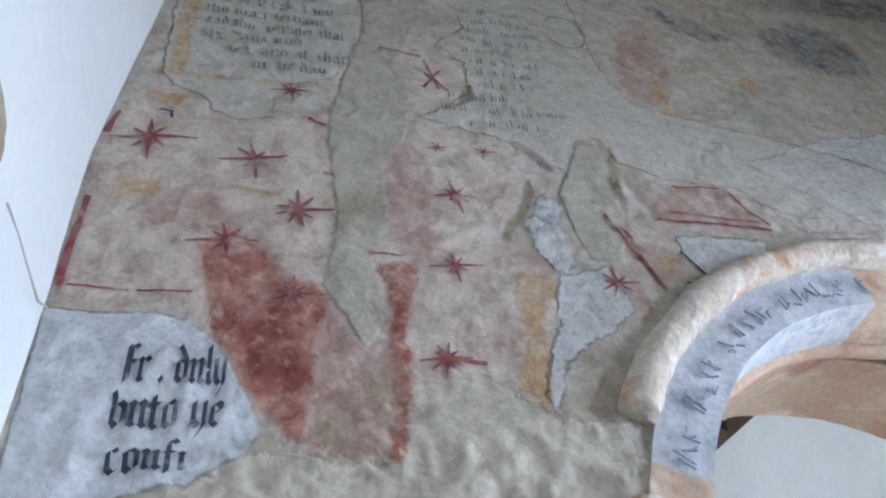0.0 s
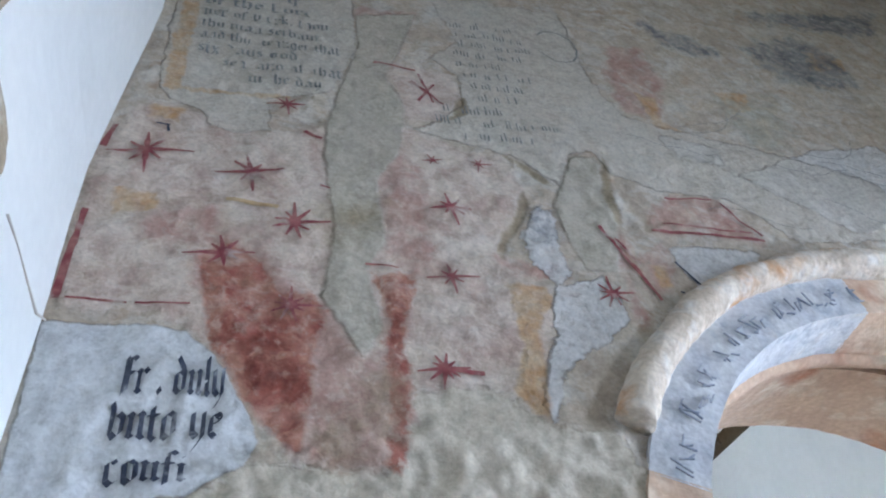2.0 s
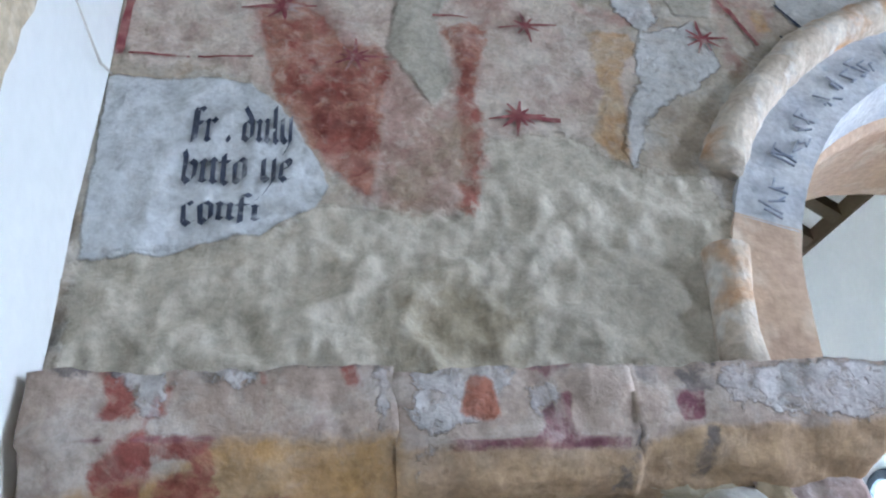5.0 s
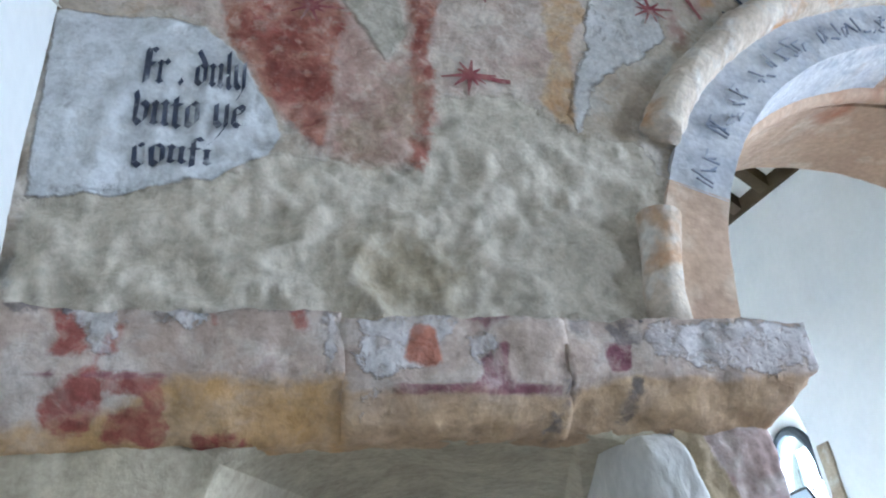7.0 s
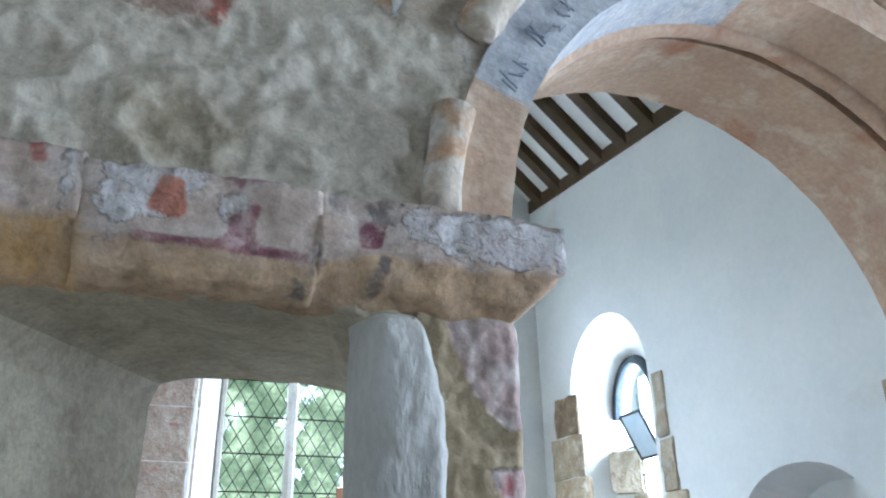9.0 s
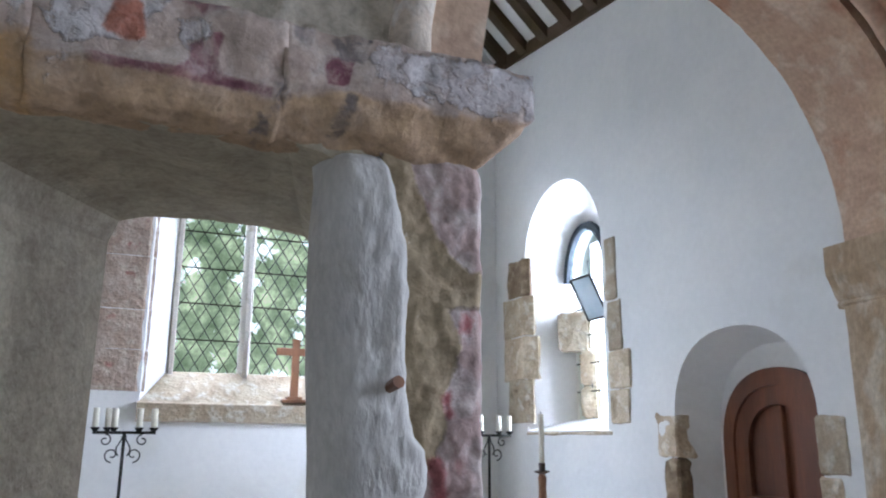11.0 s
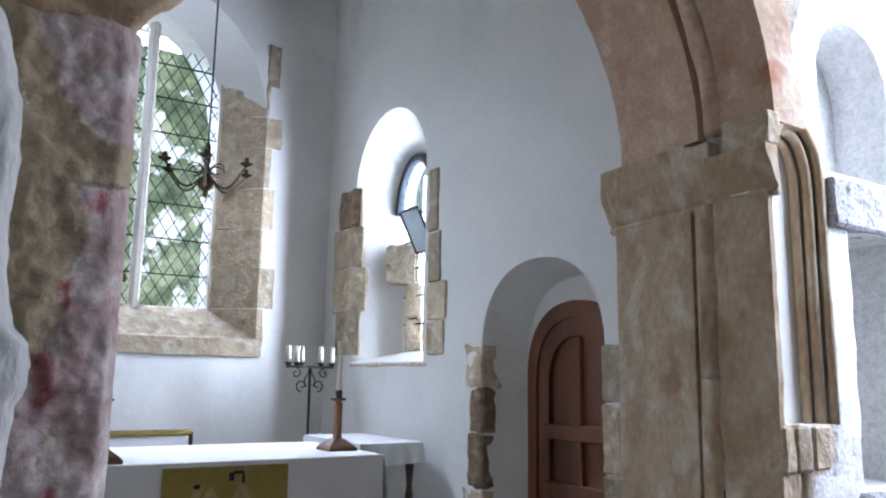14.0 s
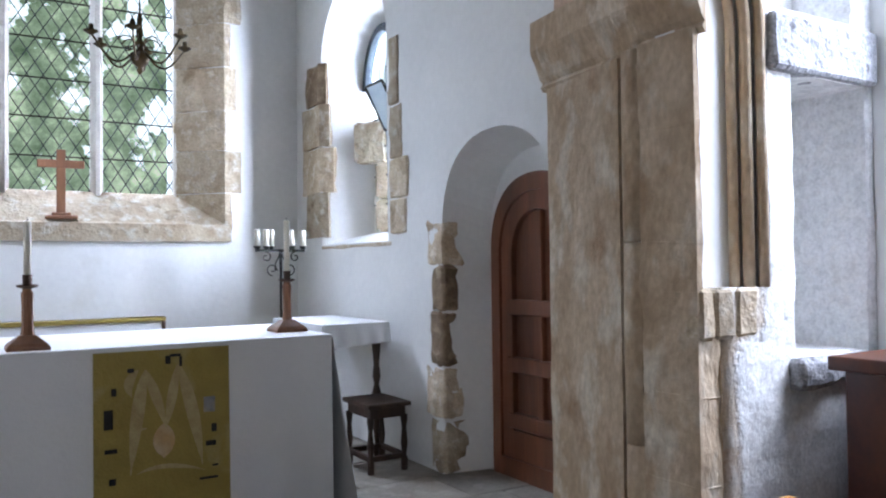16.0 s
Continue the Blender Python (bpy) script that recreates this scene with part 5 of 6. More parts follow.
def corner_bits():
    s = tagged(link("sill_stone", stone(2.455, 2.80, -0.045, 0.36, 0.965, 1.053, 0.014, 0.014, 8), "granite"), "worn grey sill stone of the wall recess", "sill")
    ob = thing("framed_card", "small white framed card leaning in the recess", "picture frame", (2.50, 0.10, 1.06))
    tilt = pose(0, 0, 0, -16, 0, -38)
    b = box(-0.07, 0.07, -0.003, 0.003, 0.0, 0.15)
    b.transform(tilt)
    part("card", b, "paper", ob)
    b = bmesh.new()
    for a, c in (((-0.075, 0, 0), (0.075, 0, 0)), ((-0.075, 0, 0.155), (0.075, 0, 0.155)), ((-0.075, 0, 0), (-0.075, 0, 0.155)), ((0.075, 0, 0), (0.075, 0, 0.155))):
        tube([a, c], 0.006, 6, b)
    b.transform(tilt)
    part("frame", b, "oaklight", ob, "thin brown frame")
    d = thing("reading_desk", "dark red mahogany desk beside the wall", "desk", (2.72, -0.45, FN))
    part("desk_top", box(-0.21, 0.22, -0.40, 0.36, 1.145, 1.19, 0.008, 2), "mahogany", d, "polished desk top")
    part("body", box(-0.17, 0.20, -0.37, 0.33, 0.0, 1.145, 0.006), "mahogany", d)
    part("plinth", box(-0.19, 0.21, -0.385, 0.345, 0.0, 0.10, 0.006), "mahogany", d)
    p = thing("bench", "orange varnished pine bench", "bench", (1.845, -0.85, FN))
    part("seat", box(-0.09, 0.09, -0.55, 0.50, 0.875, 0.92, 0.012, 2), "pine", p)
    for y in (-0.45, 0.36):
        part("end_panel", box(-0.075, 0.075, y - 0.018, y + 0.018, 0, 0.875, 0.006), "pine", p)
    part("rail", box(-0.015, 0.015, -0.44, 0.35, 0.70, 0.80, 0.004), "pine", p)
    return ob


corner_bits()


# ---- paint on the arch wall ----
def on_wall(x, z):
    return -relief(x, z)


def line_decal(segs, lift, bm=None, wdt=0.008):
    """Brush strokes (x, z) to (x, z) as thin tapered ribbons on the wall."""
    b = bm or bmesh.new()
    for xa, za, xb, zb, w0, w1 in segs:
        d = Vector((xb - xa, 0, zb - za))
        nrm = Vector((-d.z, 0, d.x)).normalized()
        k = max(1, int(d.length / 0.025))
        prev = None
        for i in range(k + 1):
            u = i / k
            wv = (w0 + (w1 - w0) * u) * (0.8 + 0.4 * noise.noise(Vector((xa * 31 + i * 0.9, za * 17, 2))))
            c = Vector((xa + (xb - xa) * u, 0, za + (zb - za) * u))
            pr = []
            for s in (1, -1):
                p = c + nrm * s * wv / 2
                pr.append(b.verts.new((p.x, on_wall(p.x, p.z) - lift, p.z)))
            if prev:
                b.faces.new((prev[0], prev[1], pr[1], pr[0]))
            prev = pr
    return b


def wall_painting():
    w_ = wall_arch
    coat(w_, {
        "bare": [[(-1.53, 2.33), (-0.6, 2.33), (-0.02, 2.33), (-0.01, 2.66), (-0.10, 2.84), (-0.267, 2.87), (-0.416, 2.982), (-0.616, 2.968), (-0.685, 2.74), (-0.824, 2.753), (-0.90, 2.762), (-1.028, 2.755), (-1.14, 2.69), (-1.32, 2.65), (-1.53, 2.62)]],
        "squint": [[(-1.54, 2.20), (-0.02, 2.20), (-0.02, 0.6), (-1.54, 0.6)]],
        "wash": [[(-1.55, 3.945), (-1.53, 3.225), (-1.21, 3.185), (-1.122, 3.067), (-1.038, 2.931), (-0.921, 2.776), (-0.824, 2.753), (-0.681, 2.74), (-0.615, 2.973), (-0.416, 2.982), (-0.341, 2.966), (-0.271, 2.887), (-0.18, 3.211), (-0.161, 3.372), (-0.276, 3.436), (-0.271, 3.564), (-0.135, 3.806), (-0.174, 4.043), (-0.32, 4.073), (-0.541, 4.178), (-0.811, 4.132), (-1.026, 4.062), (-1.261, 4.175), (-1.444, 4.159)],
            [(-0.62, 4.75), (-0.55, 4.62), (-0.30, 4.60), (-0.27, 4.38), (-0.40, 4.24), (-0.53, 4.19), (-0.55, 4.45)]],
        "pink": [[(-1.373, 3.544), (-1.306, 3.627), (-1.161, 3.643), (-1.136, 3.531), (-1.226, 3.474), (-1.336, 3.499)],
            [(-1.24, 3.50), (-1.135, 3.55), (-1.02, 3.47), (-0.93, 3.36), (-0.83, 3.24), (-0.745, 3.08), (-0.685, 3.09), (-0.69, 2.92), (-0.704, 2.745), (-0.824, 2.753), (-0.921, 2.776), (-1.038, 2.931), (-1.122, 3.067), (-1.17, 3.24)],
            [(-0.66, 3.83), (-0.57, 4.0), (-0.50, 3.85), (-0.50, 3.5), (-0.56, 3.42), (-0.65, 3.50)],
            [(0.319, 3.692), (0.339, 3.784), (0.439, 3.875), (0.652, 3.884), (0.721, 3.643), (0.687, 3.669)],
            [(0.189, 3.372), (0.231, 3.556), (0.315, 3.619), (0.319, 3.483), (0.241, 3.351)], [(0.145, 3.66), (0.18, 3.66), (0.13, 3.26), (0.10, 3.26)],
            [(-0.68, 5.1), (-0.40, 5.1), (-0.50, 4.77), (-0.56, 4.60), (-0.66, 4.72)],
            [(0.536, 5.009), (0.70, 5.02), (0.739, 4.752), (0.60, 4.45), (0.45, 4.45), (0.443, 4.738)], [(-0.30, 3.50), (-0.20, 3.47), (-0.07, 3.50), (-0.06, 3.43), (-0.26, 3.42)]],
        "red": [[(-1.20, 3.42), (-1.13, 3.50), (-1.02, 3.42), (-0.968, 3.314), (-0.874, 3.32), (-0.835, 3.238), (-0.882, 3.059), (-0.889, 2.918), (-0.915, 2.776), (-1.038, 2.931), (-1.122, 3.067), (-1.165, 3.238)],
            [(-0.717, 3.413), (-0.676, 3.395), (-0.563, 3.425), (-0.594, 3.274), (-0.633, 3.107), (-0.619, 2.977), (-0.648, 2.856), (-0.676, 2.735), (-0.704, 2.752), (-0.685, 2.922), (-0.687, 3.105), (-0.67, 3.248), (-0.695, 3.356)]],
        "core": [[(-1.06, 3.12), (-0.996, 3.22), (-0.91, 3.16), (-0.903, 2.951), (-0.921, 2.785), (-1.02, 2.92), (-1.05, 3.0)], [(-0.66, 3.38), (-0.60, 3.38), (-0.64, 3.12), (-0.635, 2.97), (-0.66, 2.80), (-0.685, 2.92), (-0.68, 3.12), (-0.66, 3.25)]],
        "cream": [[(-0.821, 4.131), (-0.763, 4.402), (-0.684, 4.72), (-0.671, 5.018), (-0.397, 5.093), (-0.491, 4.766), (-0.58, 4.522), (-0.517, 4.332), (-0.566, 4.002), (-0.657, 3.831), (-0.653, 3.687), (-0.65, 3.529), (-0.716, 3.425), (-0.682, 3.184), (-0.745, 3.079), (-0.828, 3.238), (-0.85, 3.301), (-0.809, 3.59), (-0.834, 3.962)], [(-0.04, 3.78), (0.10, 4.08), (0.20, 4.08), (0.18, 3.70), (0.10, 3.45), (0.0, 3.46), (-0.03, 3.60)]],
        "orange": [[(-0.286, 3.387), (-0.161, 3.372), (-0.154, 3.325), (-0.224, 3.209), (-0.244, 3.044), (-0.271, 2.887), (-0.349, 2.966), (-0.285, 3.122), (-0.286, 3.294)],
            [(-1.387, 5.3), (-1.328, 5.3), (-1.338, 4.28), (-1.399, 4.282)], [(-1.338, 4.31), (-0.95, 4.305), (-0.95, 4.285), (-1.338, 4.28)],
            [(0.542, 4.619), (0.642, 4.593), (0.60, 4.40), (0.70, 4.33), (0.556, 4.36)], [(1.746, 5.266), (1.97, 5.23), (1.899, 5.045), (1.683, 5.081)], [(0.98, 4.70), (1.15, 4.72), (1.10, 4.55), (1.0, 4.52)],
            [(-1.47, 3.70), (-1.34, 3.70), (-1.33, 3.62), (-1.45, 3.60)], [(-1.42, 4.17), (-1.30, 4.17), (-1.33, 4.09), (-1.42, 4.10)], [(0.24, 3.50), (0.29, 3.50), (0.28, 3.40), (0.24, 3.40)]],
        "scroll": [[(-1.429, 5.3), (-1.413, 4.272), (-1.27, 4.174), (-1.195, 4.067), (-1.119, 4.047), (-1.017, 4.081), (-1.033, 4.272), (-0.807, 4.354), (-0.684, 4.72), (-0.684, 5.3)],
            [(-0.373, 4.723), (-0.228, 4.877), (-0.30, 5.3), (0.35, 5.3), (0.357, 4.673), (0.42, 4.40), (0.80, 4.30), (1.2, 4.2), (1.5, 4.1), (1.5, 3.75), (0.90, 3.66), (0.70, 3.90), (0.40, 3.92), (0.233, 3.981), (0.20, 4.12), (0.10, 4.10), (0.013, 3.903), (-0.148, 4.064), (-0.50, 4.167), (-0.383, 4.242), (-0.275, 4.377), (-0.269, 4.588)]],
        "white": [[(-0.143, 3.373), (0.044, 3.43), (0.092, 3.248), (-0.028, 3.154), (-0.177, 3.047), (-0.258, 2.875), (-0.265, 2.95), (-0.177, 3.19)], [(-0.198, 3.598), (-0.103, 3.764), (-0.054, 3.755), (-0.071, 3.556), (-0.064, 3.428), (-0.133, 3.374), (-0.181, 3.494)], [(0.33, 3.60), (0.70, 3.60), (0.60, 3.45), (0.42, 3.38), (0.36, 3.45)], [(0.80, 4.05), (1.3, 4.3), (1.7, 4.4), (1.7, 3.9), (1.2, 3.75)], [(0.55, 4.30), (0.80, 4.25), (0.78, 4.12), (0.58, 4.15)]],
        "pale": [[(-1.55, 3.166), (-1.36, 3.17), (-1.207, 3.15), (-1.122, 3.064), (-1.051, 2.931), (-1.006, 2.82), (-1.028, 2.76), (-1.144, 2.69), (-1.321, 2.65), (-1.529, 2.62)]],
        "slate": [[(-0.14, 3.73), (-0.10, 3.76), (-0.085, 3.62), (-0.13, 3.60)], [(1.382, 5.209), (1.754, 5.419), (1.93, 5.221), (1.905, 4.938), (1.574, 4.872), (1.376, 4.987)], [(0.795, 5.356), (0.958, 5.28), (1.175, 5.105), (1.025, 5.043), (0.822, 5.16)], [(1.411, 5.585), (2.585, 5.904), (2.386, 5.576), (1.915, 5.523)]],
        # three soft-edged brown patches
        "softbrown": [[(-0.82, 3.66), (-0.65, 3.73), (-0.66, 3.59), (-0.82, 3.54)], [(-0.85, 2.81), (-0.749, 2.95), (-0.68, 2.99), (-0.70, 2.90), (-0.78, 2.80), (-0.83, 2.76)], [(-0.86, 2.49), (-0.74, 2.55), (-0.60, 2.47), (-0.64, 2.36), (-0.84, 2.35)]],
        "moss": [[(0.957, 4.653), (1.311, 4.721), (1.25, 4.40), (1.111, 4.251), (0.957, 4.268), (0.918, 4.425)]],
        # broken plaster edges, the shadow on their dark side painted in brown
        "brown": [[(-0.143, 3.842), (-0.128, 3.792), (-0.171, 3.684), (-0.252, 3.566), (-0.28, 3.486), (-0.292, 3.536), (-0.26, 3.61), (-0.19, 3.715)], [(0.24, 4.122), (0.229, 3.98), (0.205, 3.847), (0.211, 3.725), (0.18, 3.692), (0.178, 3.843), (0.198, 3.976)],
            [(-0.30, 4.40), (-0.27, 4.42), (-0.25, 4.33), (-0.36, 4.25), (-0.40, 4.23), (-0.33, 4.29)], [(-0.17, 4.06), (-0.13, 4.0), (-0.05, 3.90), (-0.02, 3.90), (-0.09, 4.0)]],
        "lime": [[(2.03, 1.288), (2.12, 1.288), (3.4, 1.29), (3.4, 6.3), (2.9, 6.3), (2.35, 2.95), (2.2, 2.6), (2.13, 2.36), (2.04, 2.28)], [(2.19, 1.13), (3.4, 1.13), (3.4, -0.4), (2.30, -0.4), (2.22, 0.6)], [(2.33, 1.0), (3.4, 1.0), (3.4, 1.4), (2.33, 1.4)]],
    })
    # stars
    rnd = random.Random(8)
    for x, z, r, nr in ((-1.40, 3.90, 0.13, 8), (-0.96, 4.24, 0.075, 8), (-1.07, 3.83, 0.11, 8), (-0.93, 3.60, 0.11, 9), (-1.13, 3.45, 0.10, 8), (-0.94, 3.25, 0.10, 9), (-0.42, 3.72, 0.095, 8), (-0.46, 3.40, 0.08, 8), (-0.53, 3.04, 0.085, 10), (0.05, 3.35, 0.085, 9), (-0.45, 3.98, 0.05, 6), (-0.28, 3.98, 0.055, 7)):
        segs = []
        for k in range(nr):
            a = 2 * math.pi * k / nr + 0.12 + rnd.uniform(-0.09, 0.09)
            ln = r * rnd.uniform(0.62, 1.0) * (1.15 if abs(math.sin(a)) < 0.2 else 1.0 if abs(math.cos(a)) < 0.25 else 0.68)
            segs.append((x - 0.1 * ln * math.cos(a), z - 0.1 * ln * math.sin(a), x + ln * math.cos(a), z + ln * math.sin(a), r * 0.24, r * 0.07))
        b = line_decal(segs, 0.005)
        part("painted_star", b, "star", w_, "crimson painted star")
    b = line_decal([(-0.53, 3.04, -0.42, 3.03, 0.02, 0.016)], 0.005)
    part("painted_star", b, "star", w_)
    # border lines and strokes
    b = line_decal([(-1.535, 3.24, -1.525, 3.60, 0.03, 0.022), (-1.53, 3.90, -1.51, 4.02, 0.03, 0.02), (-1.51, 3.245, -1.36, 3.24, 0.008, 0.010), (-1.34, 3.24, -1.20, 3.235, 0.009, 0.008), (-0.90, 4.08, -0.84, 4.04, 0.022, 0.014), (-0.85, 3.78, -0.82, 3.77, 0.012, 0.01), (-0.72, 3.44, -0.62, 3.43, 0.012, 0.006)], 0.005)
    part("border_line", b, "star", w_, "crimson border line")
    b = line_decal([(0.30, 3.68, 0.74, 3.66, 0.016, 0.016), (0.36, 3.72, 0.70, 3.69, 0.012, 0.01), (0.42, 3.87, 0.62, 3.88, 0.012, 0.008), (0.64, 3.86, 0.74, 3.68, 0.012, 0.012), (0.10, 3.68, 0.22, 3.34, 0.02, 0.014), (0.14, 3.62, 0.20, 3.5, 0.012, 0.008), (-0.62, 4.62, -0.45, 4.58, 0.02, 0.01), (-0.48, 4.50, -0.36, 4.36, 0.024, 0.014), (-0.46, 4.36, -0.38, 4.50, 0.016, 0.012), (-0.44, 4.56, -0.40, 4.36, 0.016, 0.01)], 0.005)
    part("red_stroke", b, "star", w_)
    b = line_decal([(-1.39, 4.06, -1.345, 4.055, 0.012, 0.012), (-1.352, 4.055, -1.345, 4.01, 0.01, 0.012), (0.33, 3.52, 0.42, 3.36, 0.014, 0.01), (0.30, 3.38, 0.44, 3.33, 0.010, 0.008)], 0.005)
    part("dark_stroke", b, "ink", w_)
    segs = [(-1.14, 3.69, -0.98, 3.66, 0.02, 0.02)]
    part("ochre_stroke", line_decal(segs, 0.005), "orange", w_)
    # fine drawing lines on the upper plaster
    segs = []
    for k in range(9):
        x, z = rnd.uniform(0.2, 1.5), rnd.uniform(3.7, 4.4)
        a = rnd.uniform(-0.5, 0.4)
        for j in range(6):
            x2, z2 = x + 0.07 * math.cos(a), z + 0.07 * math.sin(a)
            segs.append((x, z, x2, z2, 0.004, 0.0035))
            x, z, a = x2, z2, a + rnd.uniform(-0.4, 0.4)
    for j in range(12):
        a0, a1 = 2.4 - j * 0.42, 2.4 - (j + 1) * 0.42
        segs.append((0.26 + 0.10 * math.cos(a0), 4.96 + 0.14 * math.sin(a0), 0.26 + 0.10 * math.cos(a1), 4.96 + 0.14 * math.sin(a1), 0.012, 0.010))
    part("drawn_line", line_decal(segs, 0.005), "faint", w_, "faint grey drawn lines")


wall_painting()


def minim(x):
    return [[(x - 0.10, 1.0), (x + 0.08, 0.86)], [(x, 0.95), (x, 0.10)], [(x - 0.06, 0.14), (x + 0.14, 0.0)]]


BOWL = [[(0, 0.85), (0, 0.15), (0.2, 0.0)], [(0, 0.85), (0.2, 1.0), (0.42, 0.85), (0.42, 0.15), (0.2, 0.0)]]
RIGHT = [[(0, 0.8), (0.25, 1.0), (0.42, 0.85), (0.42, 0.15), (0.2, 0.0), (0.0, 0.1)]]
STEM = [[(0, 1.55), (0, 0.12), (0.15, 0.0)]]
# broad-nib strokes of each letter, in heights of a small letter, and its advance
GLYPHS = {
    "a": ([[(0, 0.85), (0.2, 1.0), (0.42, 0.85), (0.42, 0.1), (0.55, 0.0)], [(0.42, 0.55), (0.05, 0.4), (0.0, 0.15), (0.2, 0.0), (0.42, 0.2)]], 0.85),
    "b": (STEM + RIGHT, 0.75), "c": ([[(0.32, 0.85), (0.2, 1.0), (0, 0.85), (0, 0.15), (0.2, 0.0), (0.38, 0.12)]], 0.65),
    "d": (BOWL + [[(0.42, 0.85), (0.3, 1.15), (0.02, 1.5)]], 0.78),
    "e": ([[(0.0, 0.5), (0.36, 0.66), (0.36, 0.85), (0.2, 1.0), (0, 0.85), (0, 0.15), (0.2, 0.0), (0.38, 0.12)]], 0.65),
    "f": ([[(0.34, 1.42), (0.14, 1.55), (0, 1.35), (0, -0.15)], [(-0.15, 0.95), (0.26, 0.95)]], 0.55),
    "g": (BOWL + [[(0.42, 0.2), (0.42, -0.3), (0.2, -0.45), (0.0, -0.3)]], 0.75),
    "h": (STEM + [[(0.03, 0.75), (0.25, 1.0), (0.42, 0.85), (0.42, 0.1), (0.3, -0.2)]], 0.78),
    "i": (minim(0) + [[(0.02, 1.3), (0.14, 1.42)]], 0.42), "l": (STEM, 0.40),
    "k": (STEM + [[(0.03, 0.6), (0.3, 1.0), (0.4, 0.85), (0.1, 0.55)], [(0.1, 0.55), (0.45, 0.0)]], 0.72),
    "m": (minim(0) + minim(0.42) + minim(0.84) + [[(0.05, 0.78), (0.36, 1.0)], [(0.47, 0.78), (0.78, 1.0)]], 1.25),
    "n": (minim(0) + minim(0.42) + [[(0.05, 0.78), (0.36, 1.0)]], 0.83),
    "o": (BOWL, 0.74), "p": ([[(0, 1.05), (0, -0.45)]] + RIGHT, 0.75),
    "r": (minim(0) + [[(0.08, 0.8), (0.28, 1.0)], [(0.26, 1.0), (0.42, 0.84)]], 0.6),
    "s": ([[(0.35, 0.88), (0.15, 1.0), (0, 0.78), (0.35, 0.3), (0.2, 0.0), (-0.02, 0.12)]], 0.62),
    "t": ([[(0, 1.25), (0, 0.12), (0.2, 0.0)], [(-0.15, 0.95), (0.25, 0.95)]], 0.5),
    "u": (minim(0) + minim(0.42) + [[(0.08, 0.02), (0.38, 0.22)]], 0.83),
    "v": ([[(-0.08, 1.35), (0, 1.1), (0, 0.2), (0.2, 0.0), (0.42, 0.2), (0.42, 0.85), (0.2, 1.0)]], 0.75),
    "w": ([[(0, 1.2), (0, 0.2), (0.2, 0.0), (0.42, 0.2), (0.42, 1.1)], [(0.42, 0.2), (0.6, 0.0), (0.82, 0.2), (0.82, 0.85), (0.6, 1.0)]], 1.15),
    "x": ([[(0, 1.0), (0.42, 0.0)], [(0.42, 1.0), (0.0, 0.0)]], 0.7),
    "y": ([[(0, 1.0), (0, 0.2), (0.2, 0.0)], [(0.42, 1.05), (0.42, 0.0), (0.1, -0.45)], [(0.2, 0.0), (0.42, 0.2)]], 0.75),
    "F": ([[(0, 1.5), (0, 0.0)], [(0.14, 1.45), (0.14, 0.05), (-0.05, -0.1)], [(0.0, 1.4), (0.3, 1.55), (0.48, 1.4)], [(0, 0.85), (0.4, 0.85)]], 0.72),
    "L": (STEM + [[(0.0, 0.1), (0.3, 0.0), (0.5, 0.15)]], 0.75), "G": (BOWL + [[(0.2, 1.0), (0.5, 1.1)], [(0.2, 0.95), (0.2, 0.2)]], 0.85), "S": ([[(0.4, 1.35), (0.15, 1.5), (0, 1.15), (0.4, 0.5), (0.2, 0.0), (-0.05, 0.2)]], 0.75),
    ".": ([[(0, 0.2), (0.1, 0.06)]], 0.4), ",": ([[(0.05, 0.15), (0.0, -0.15)]], 0.35), " ": ([], 0.45),
}


def lettering(text, x0, x1, z, high, mat, slope=0.0, nib=0.24, lift=0.006, worn=0.0, seed=1):
    """Words in broad-nib strokes that fill x0 to x1 on the wall; high is the height of a small letter."""
    rn = random.Random(seed)
    sx = (x1 - x0) / (sum(GLYPHS[c][1] for c in text) - 0.3)
    nx, nz = 0.5 * nib * math.cos(0.7), 0.5 * nib * math.sin(0.7)
    b, pen, k = bmesh.new(), 0.0, 0
    for ch in text:
        strokes, adv = GLYPHS[ch]
        for line in strokes:
            if rn.random() < worn:
                continue
            for (ua, va), (ub, vb) in zip(line, line[1:]):
                k += 1
                rim = []
                for u, v in ((ua - nx, va - nz), (ua + nx, va + nz), (ub + nx, vb + nz), (ub - nx, vb - nz)):
                    px = x0 + (pen + u + rn.uniform(-0.02, 0.02)) * sx
                    pz = z + (v + rn.uniform(-0.02, 0.02)) * high + slope * (px - x0)
                    rim.append(b.verts.new((px, on_wall(px, pz) - lift - 0.0002 * (k % 7), pz)))
                b.faces.new(rim)
        pen += adv
    return part("lettering", b, mat, wall_arch)


for text, x0, x1, z, high in (("Fr . duly", -1.325, -1.098, 2.945, 0.072), ("vnto ye", -1.335, -1.098, 2.822, 0.070), ("confi", -1.325, -1.165, 2.712, 0.048)):
    lettering(text, x0, x1, z, high, "ink", nib=0.27)["label"] = "black blackletter words"
for i, (text, x0, x1) in enumerate((("Six", -1.30, -1.15), ("thou half", -1.30, -0.92), ("of the Lord", -1.30, -0.86), ("ner of work, thou", -1.30, -0.80), ("thy man servant", -1.30, -0.84), ("and thy stranger that", -1.30, -0.76), ("six days God", -1.30, -0.93), ("sea, and all that", -1.20, -0.76), ("in the day", -1.10, -0.84))):
    lettering(text, x0, x1, 5.14 - i * 0.096, 0.042, "faint", -0.03, 0.26, worn=0.18, seed=i)["label"] = "faded black letter words"
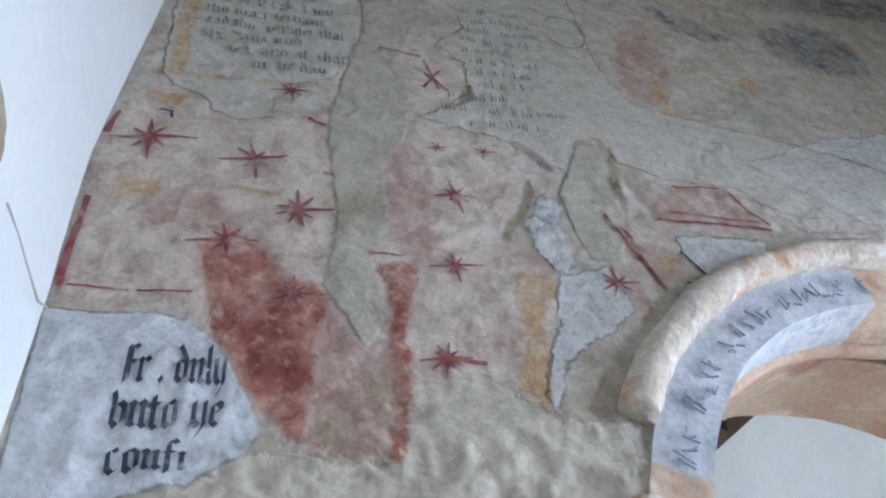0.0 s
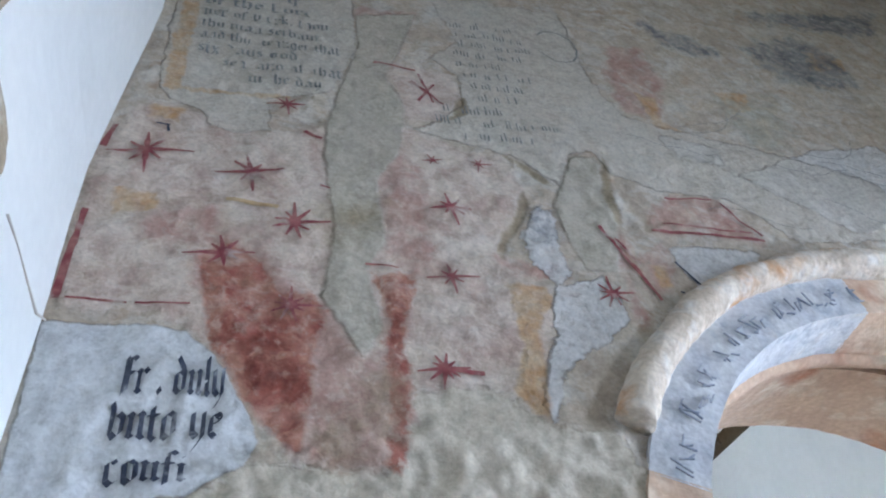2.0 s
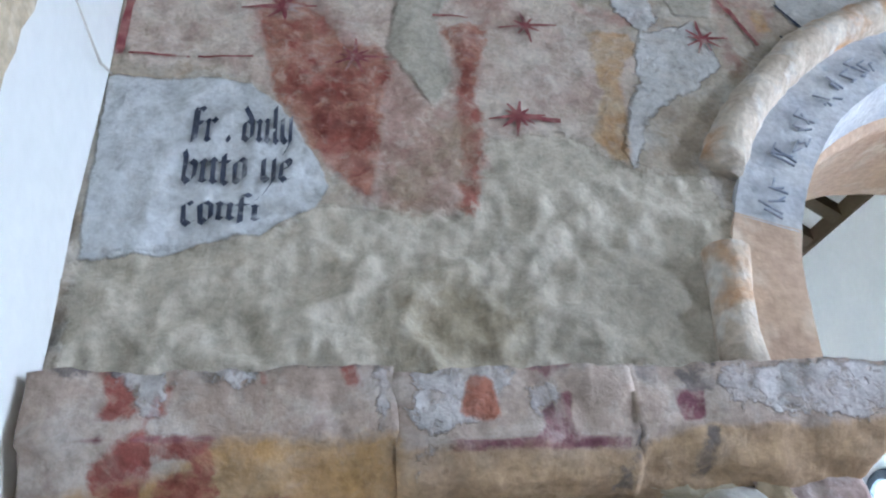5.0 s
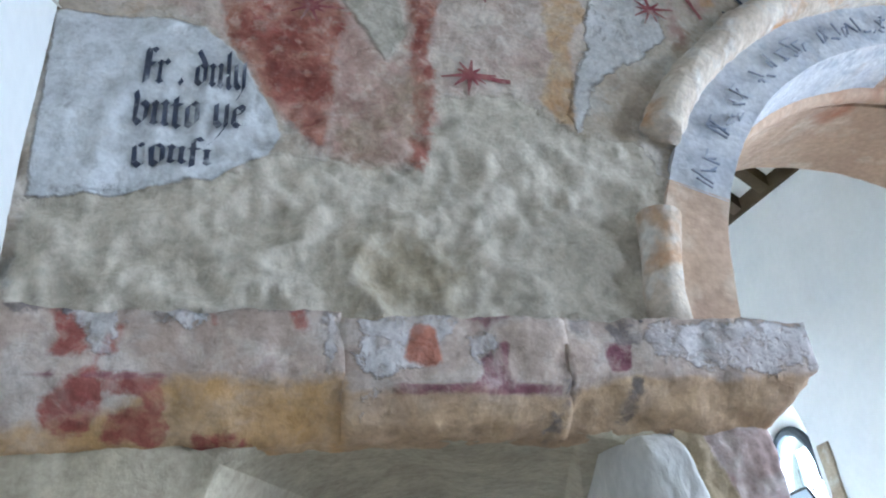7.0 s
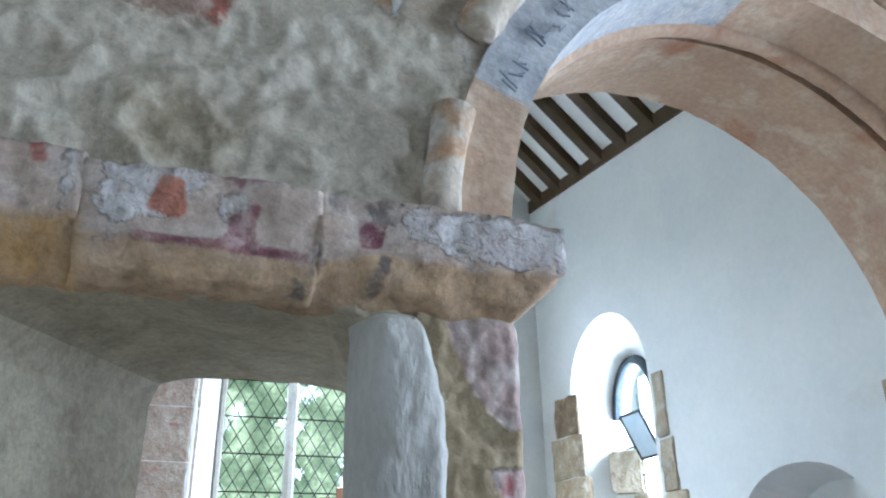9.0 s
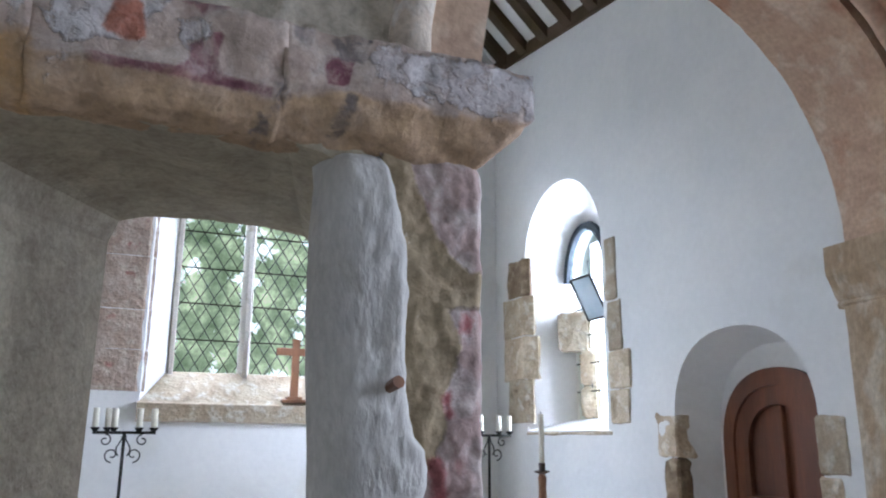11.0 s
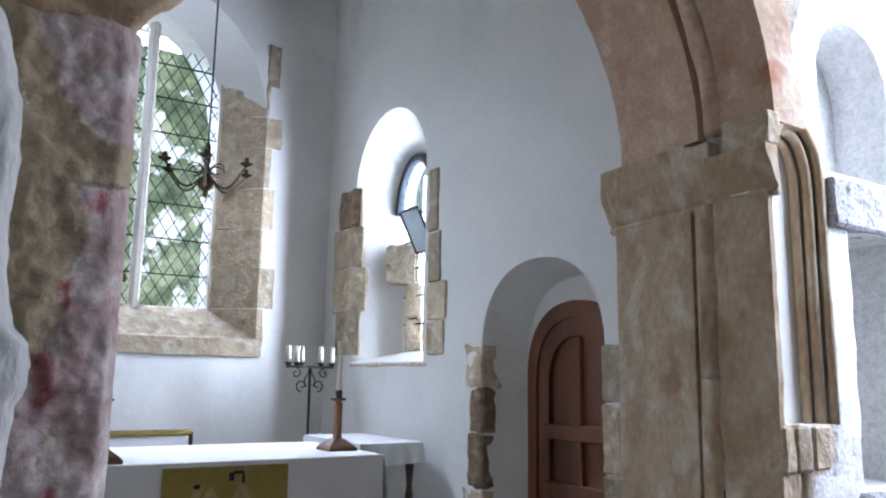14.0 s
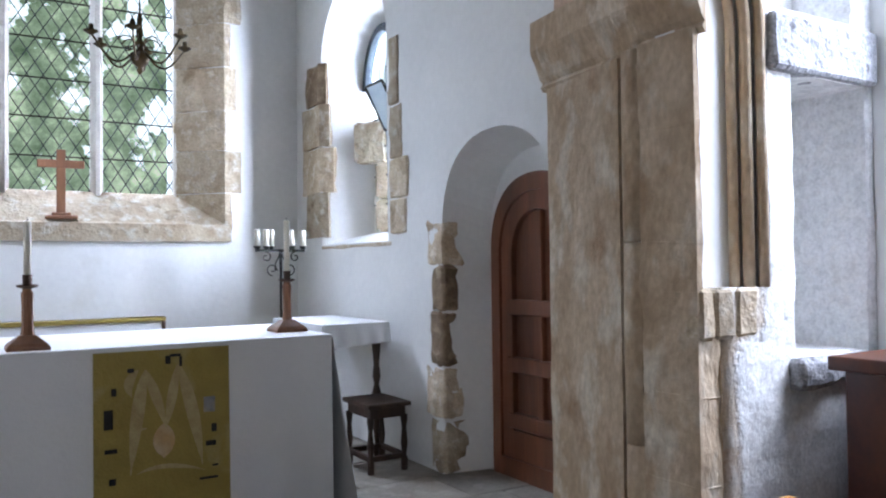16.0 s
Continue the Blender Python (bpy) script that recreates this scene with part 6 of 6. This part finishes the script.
# lines too worn to read, as groups of short upright bars
rnd = random.Random(12)
segs = []
for row in range(11):
    z = 5.02 - row * 0.088
    x = (-0.24, -0.24, -0.24, -0.26, -0.26, -0.24, -0.22, -0.22, -0.36, -0.40, -0.30)[row]
    end = (0.05, 0.06, 0.06, 0.03, 0.05, 0.02, -0.02, 0.0, -0.10, 0.04, 0.02)[row]
    while x < end:
        for k in range(rnd.choice((2, 3, 4, 5))):
            hgt = rnd.choice((0.030, 0.034, 0.034, 0.052))
            if rnd.random() < 0.8:
                segs.append((x, z, x + rnd.uniform(-0.003, 0.003), z + hgt, 0.009, 0.007))
            x += 0.0155
        x += rnd.uniform(0.012, 0.035)
part("worn_writing", line_decal(segs, 0.005), "faint", wall_arch, "worn unreadable rows of writing")


def arch_writing():
    """Worn lettering round the grey band and along the edge of the soffit."""
    b = bmesh.new()
    rn = random.Random(21)
    a = math.radians(158)
    while a > math.radians(95):
        for k in range(rn.choice((2, 3, 4))):
            r0 = AR + rn.uniform(0.045, 0.06)
            r1 = AR + rn.uniform(0.085, 0.115)
            t = rn.uniform(-0.03, 0.03)
            r1 -= rn.choice((0.0, 0.0, 0.02, 0.05))
            p0 = (AX + r0 * math.cos(a), -0.021, AZ + r0 * math.sin(a))
            p1 = (AX + r1 * math.cos(a + t), -0.021, AZ + r1 * math.sin(a + t))
            bars(p0, p1, 0.0055, 0.004, b)
            if rn.random() < 0.5:
                p2 = (AX + r1 * math.cos(a - 0.02), -0.021, AZ + r1 * math.sin(a - 0.02))
                bars(p1, p2, 0.006, 0.004, b)
            a -= 0.013
        a -= 0.028 if rn.random() < 0.8 else 0.07
    ob = part("arch_lettering", b, "slateink", wall_arch, "worn grey-black letters round the arch")
    return ob


arch_writing()


def north_corner():
    """Brown jamb stones and a plaster edge on the nave wall beside the painting."""
    ob = thing("window_jamb", "brown weathered jamb stones set in the white wall", "window jamb", (NW, -0.6, 2.4))
    for k, (y0, y1, a, c) in enumerate(((-1.05, -0.49, 2.5, 2.86), (-1.05, -0.60, 2.865, 3.10), (-1.05, -0.82, 3.105, 3.45))):
        b = stone(-0.1, 0.035, y0 + 0.6, y1 + 0.6, a - 2.4, c - 2.4, 0.02, 0.01, k)
        part("jamb_stone", b, "stone", ob)
    b = bmesh.new()
    pts = [(NW + 0.008, -0.44, 3.06), (NW + 0.008, -0.33, 3.08), (NW + 0.008, -0.2, 3.09), (NW + 0.008, -0.10, 3.10), (NW + 0.008, -0.02, 3.15)]
    e = tagged(link("plaster_edge", rough(tube(pts, 0.003, 7), 0.003, 20, 2), "painted"), "broken plaster edge on the white wall", "plaster edge")
    return ob


north_corner()


# ---- chancel paving ----
def paving():
    fl = bpy.data.objects["floor_chancel"]
    rn = random.Random(6)
    y = WT - 0.7
    while y < E:
        d = rn.uniform(0.45, 0.62)
        x = -1.5 - rn.uniform(0, 0.3)
        while x < S + 0.3:
            wd = rn.uniform(0.5, 0.9)
            b = box(max(x, -1.5) + 0.005, min(x + wd, S + 0.34) - 0.005, y + 0.005, min(y + d, E) - 0.005, -0.05, 0.0 + rn.uniform(-0.004, 0.0), 0.006)
            part("flagstone", b, "flag", fl)
            x += wd
        y += d


paving()
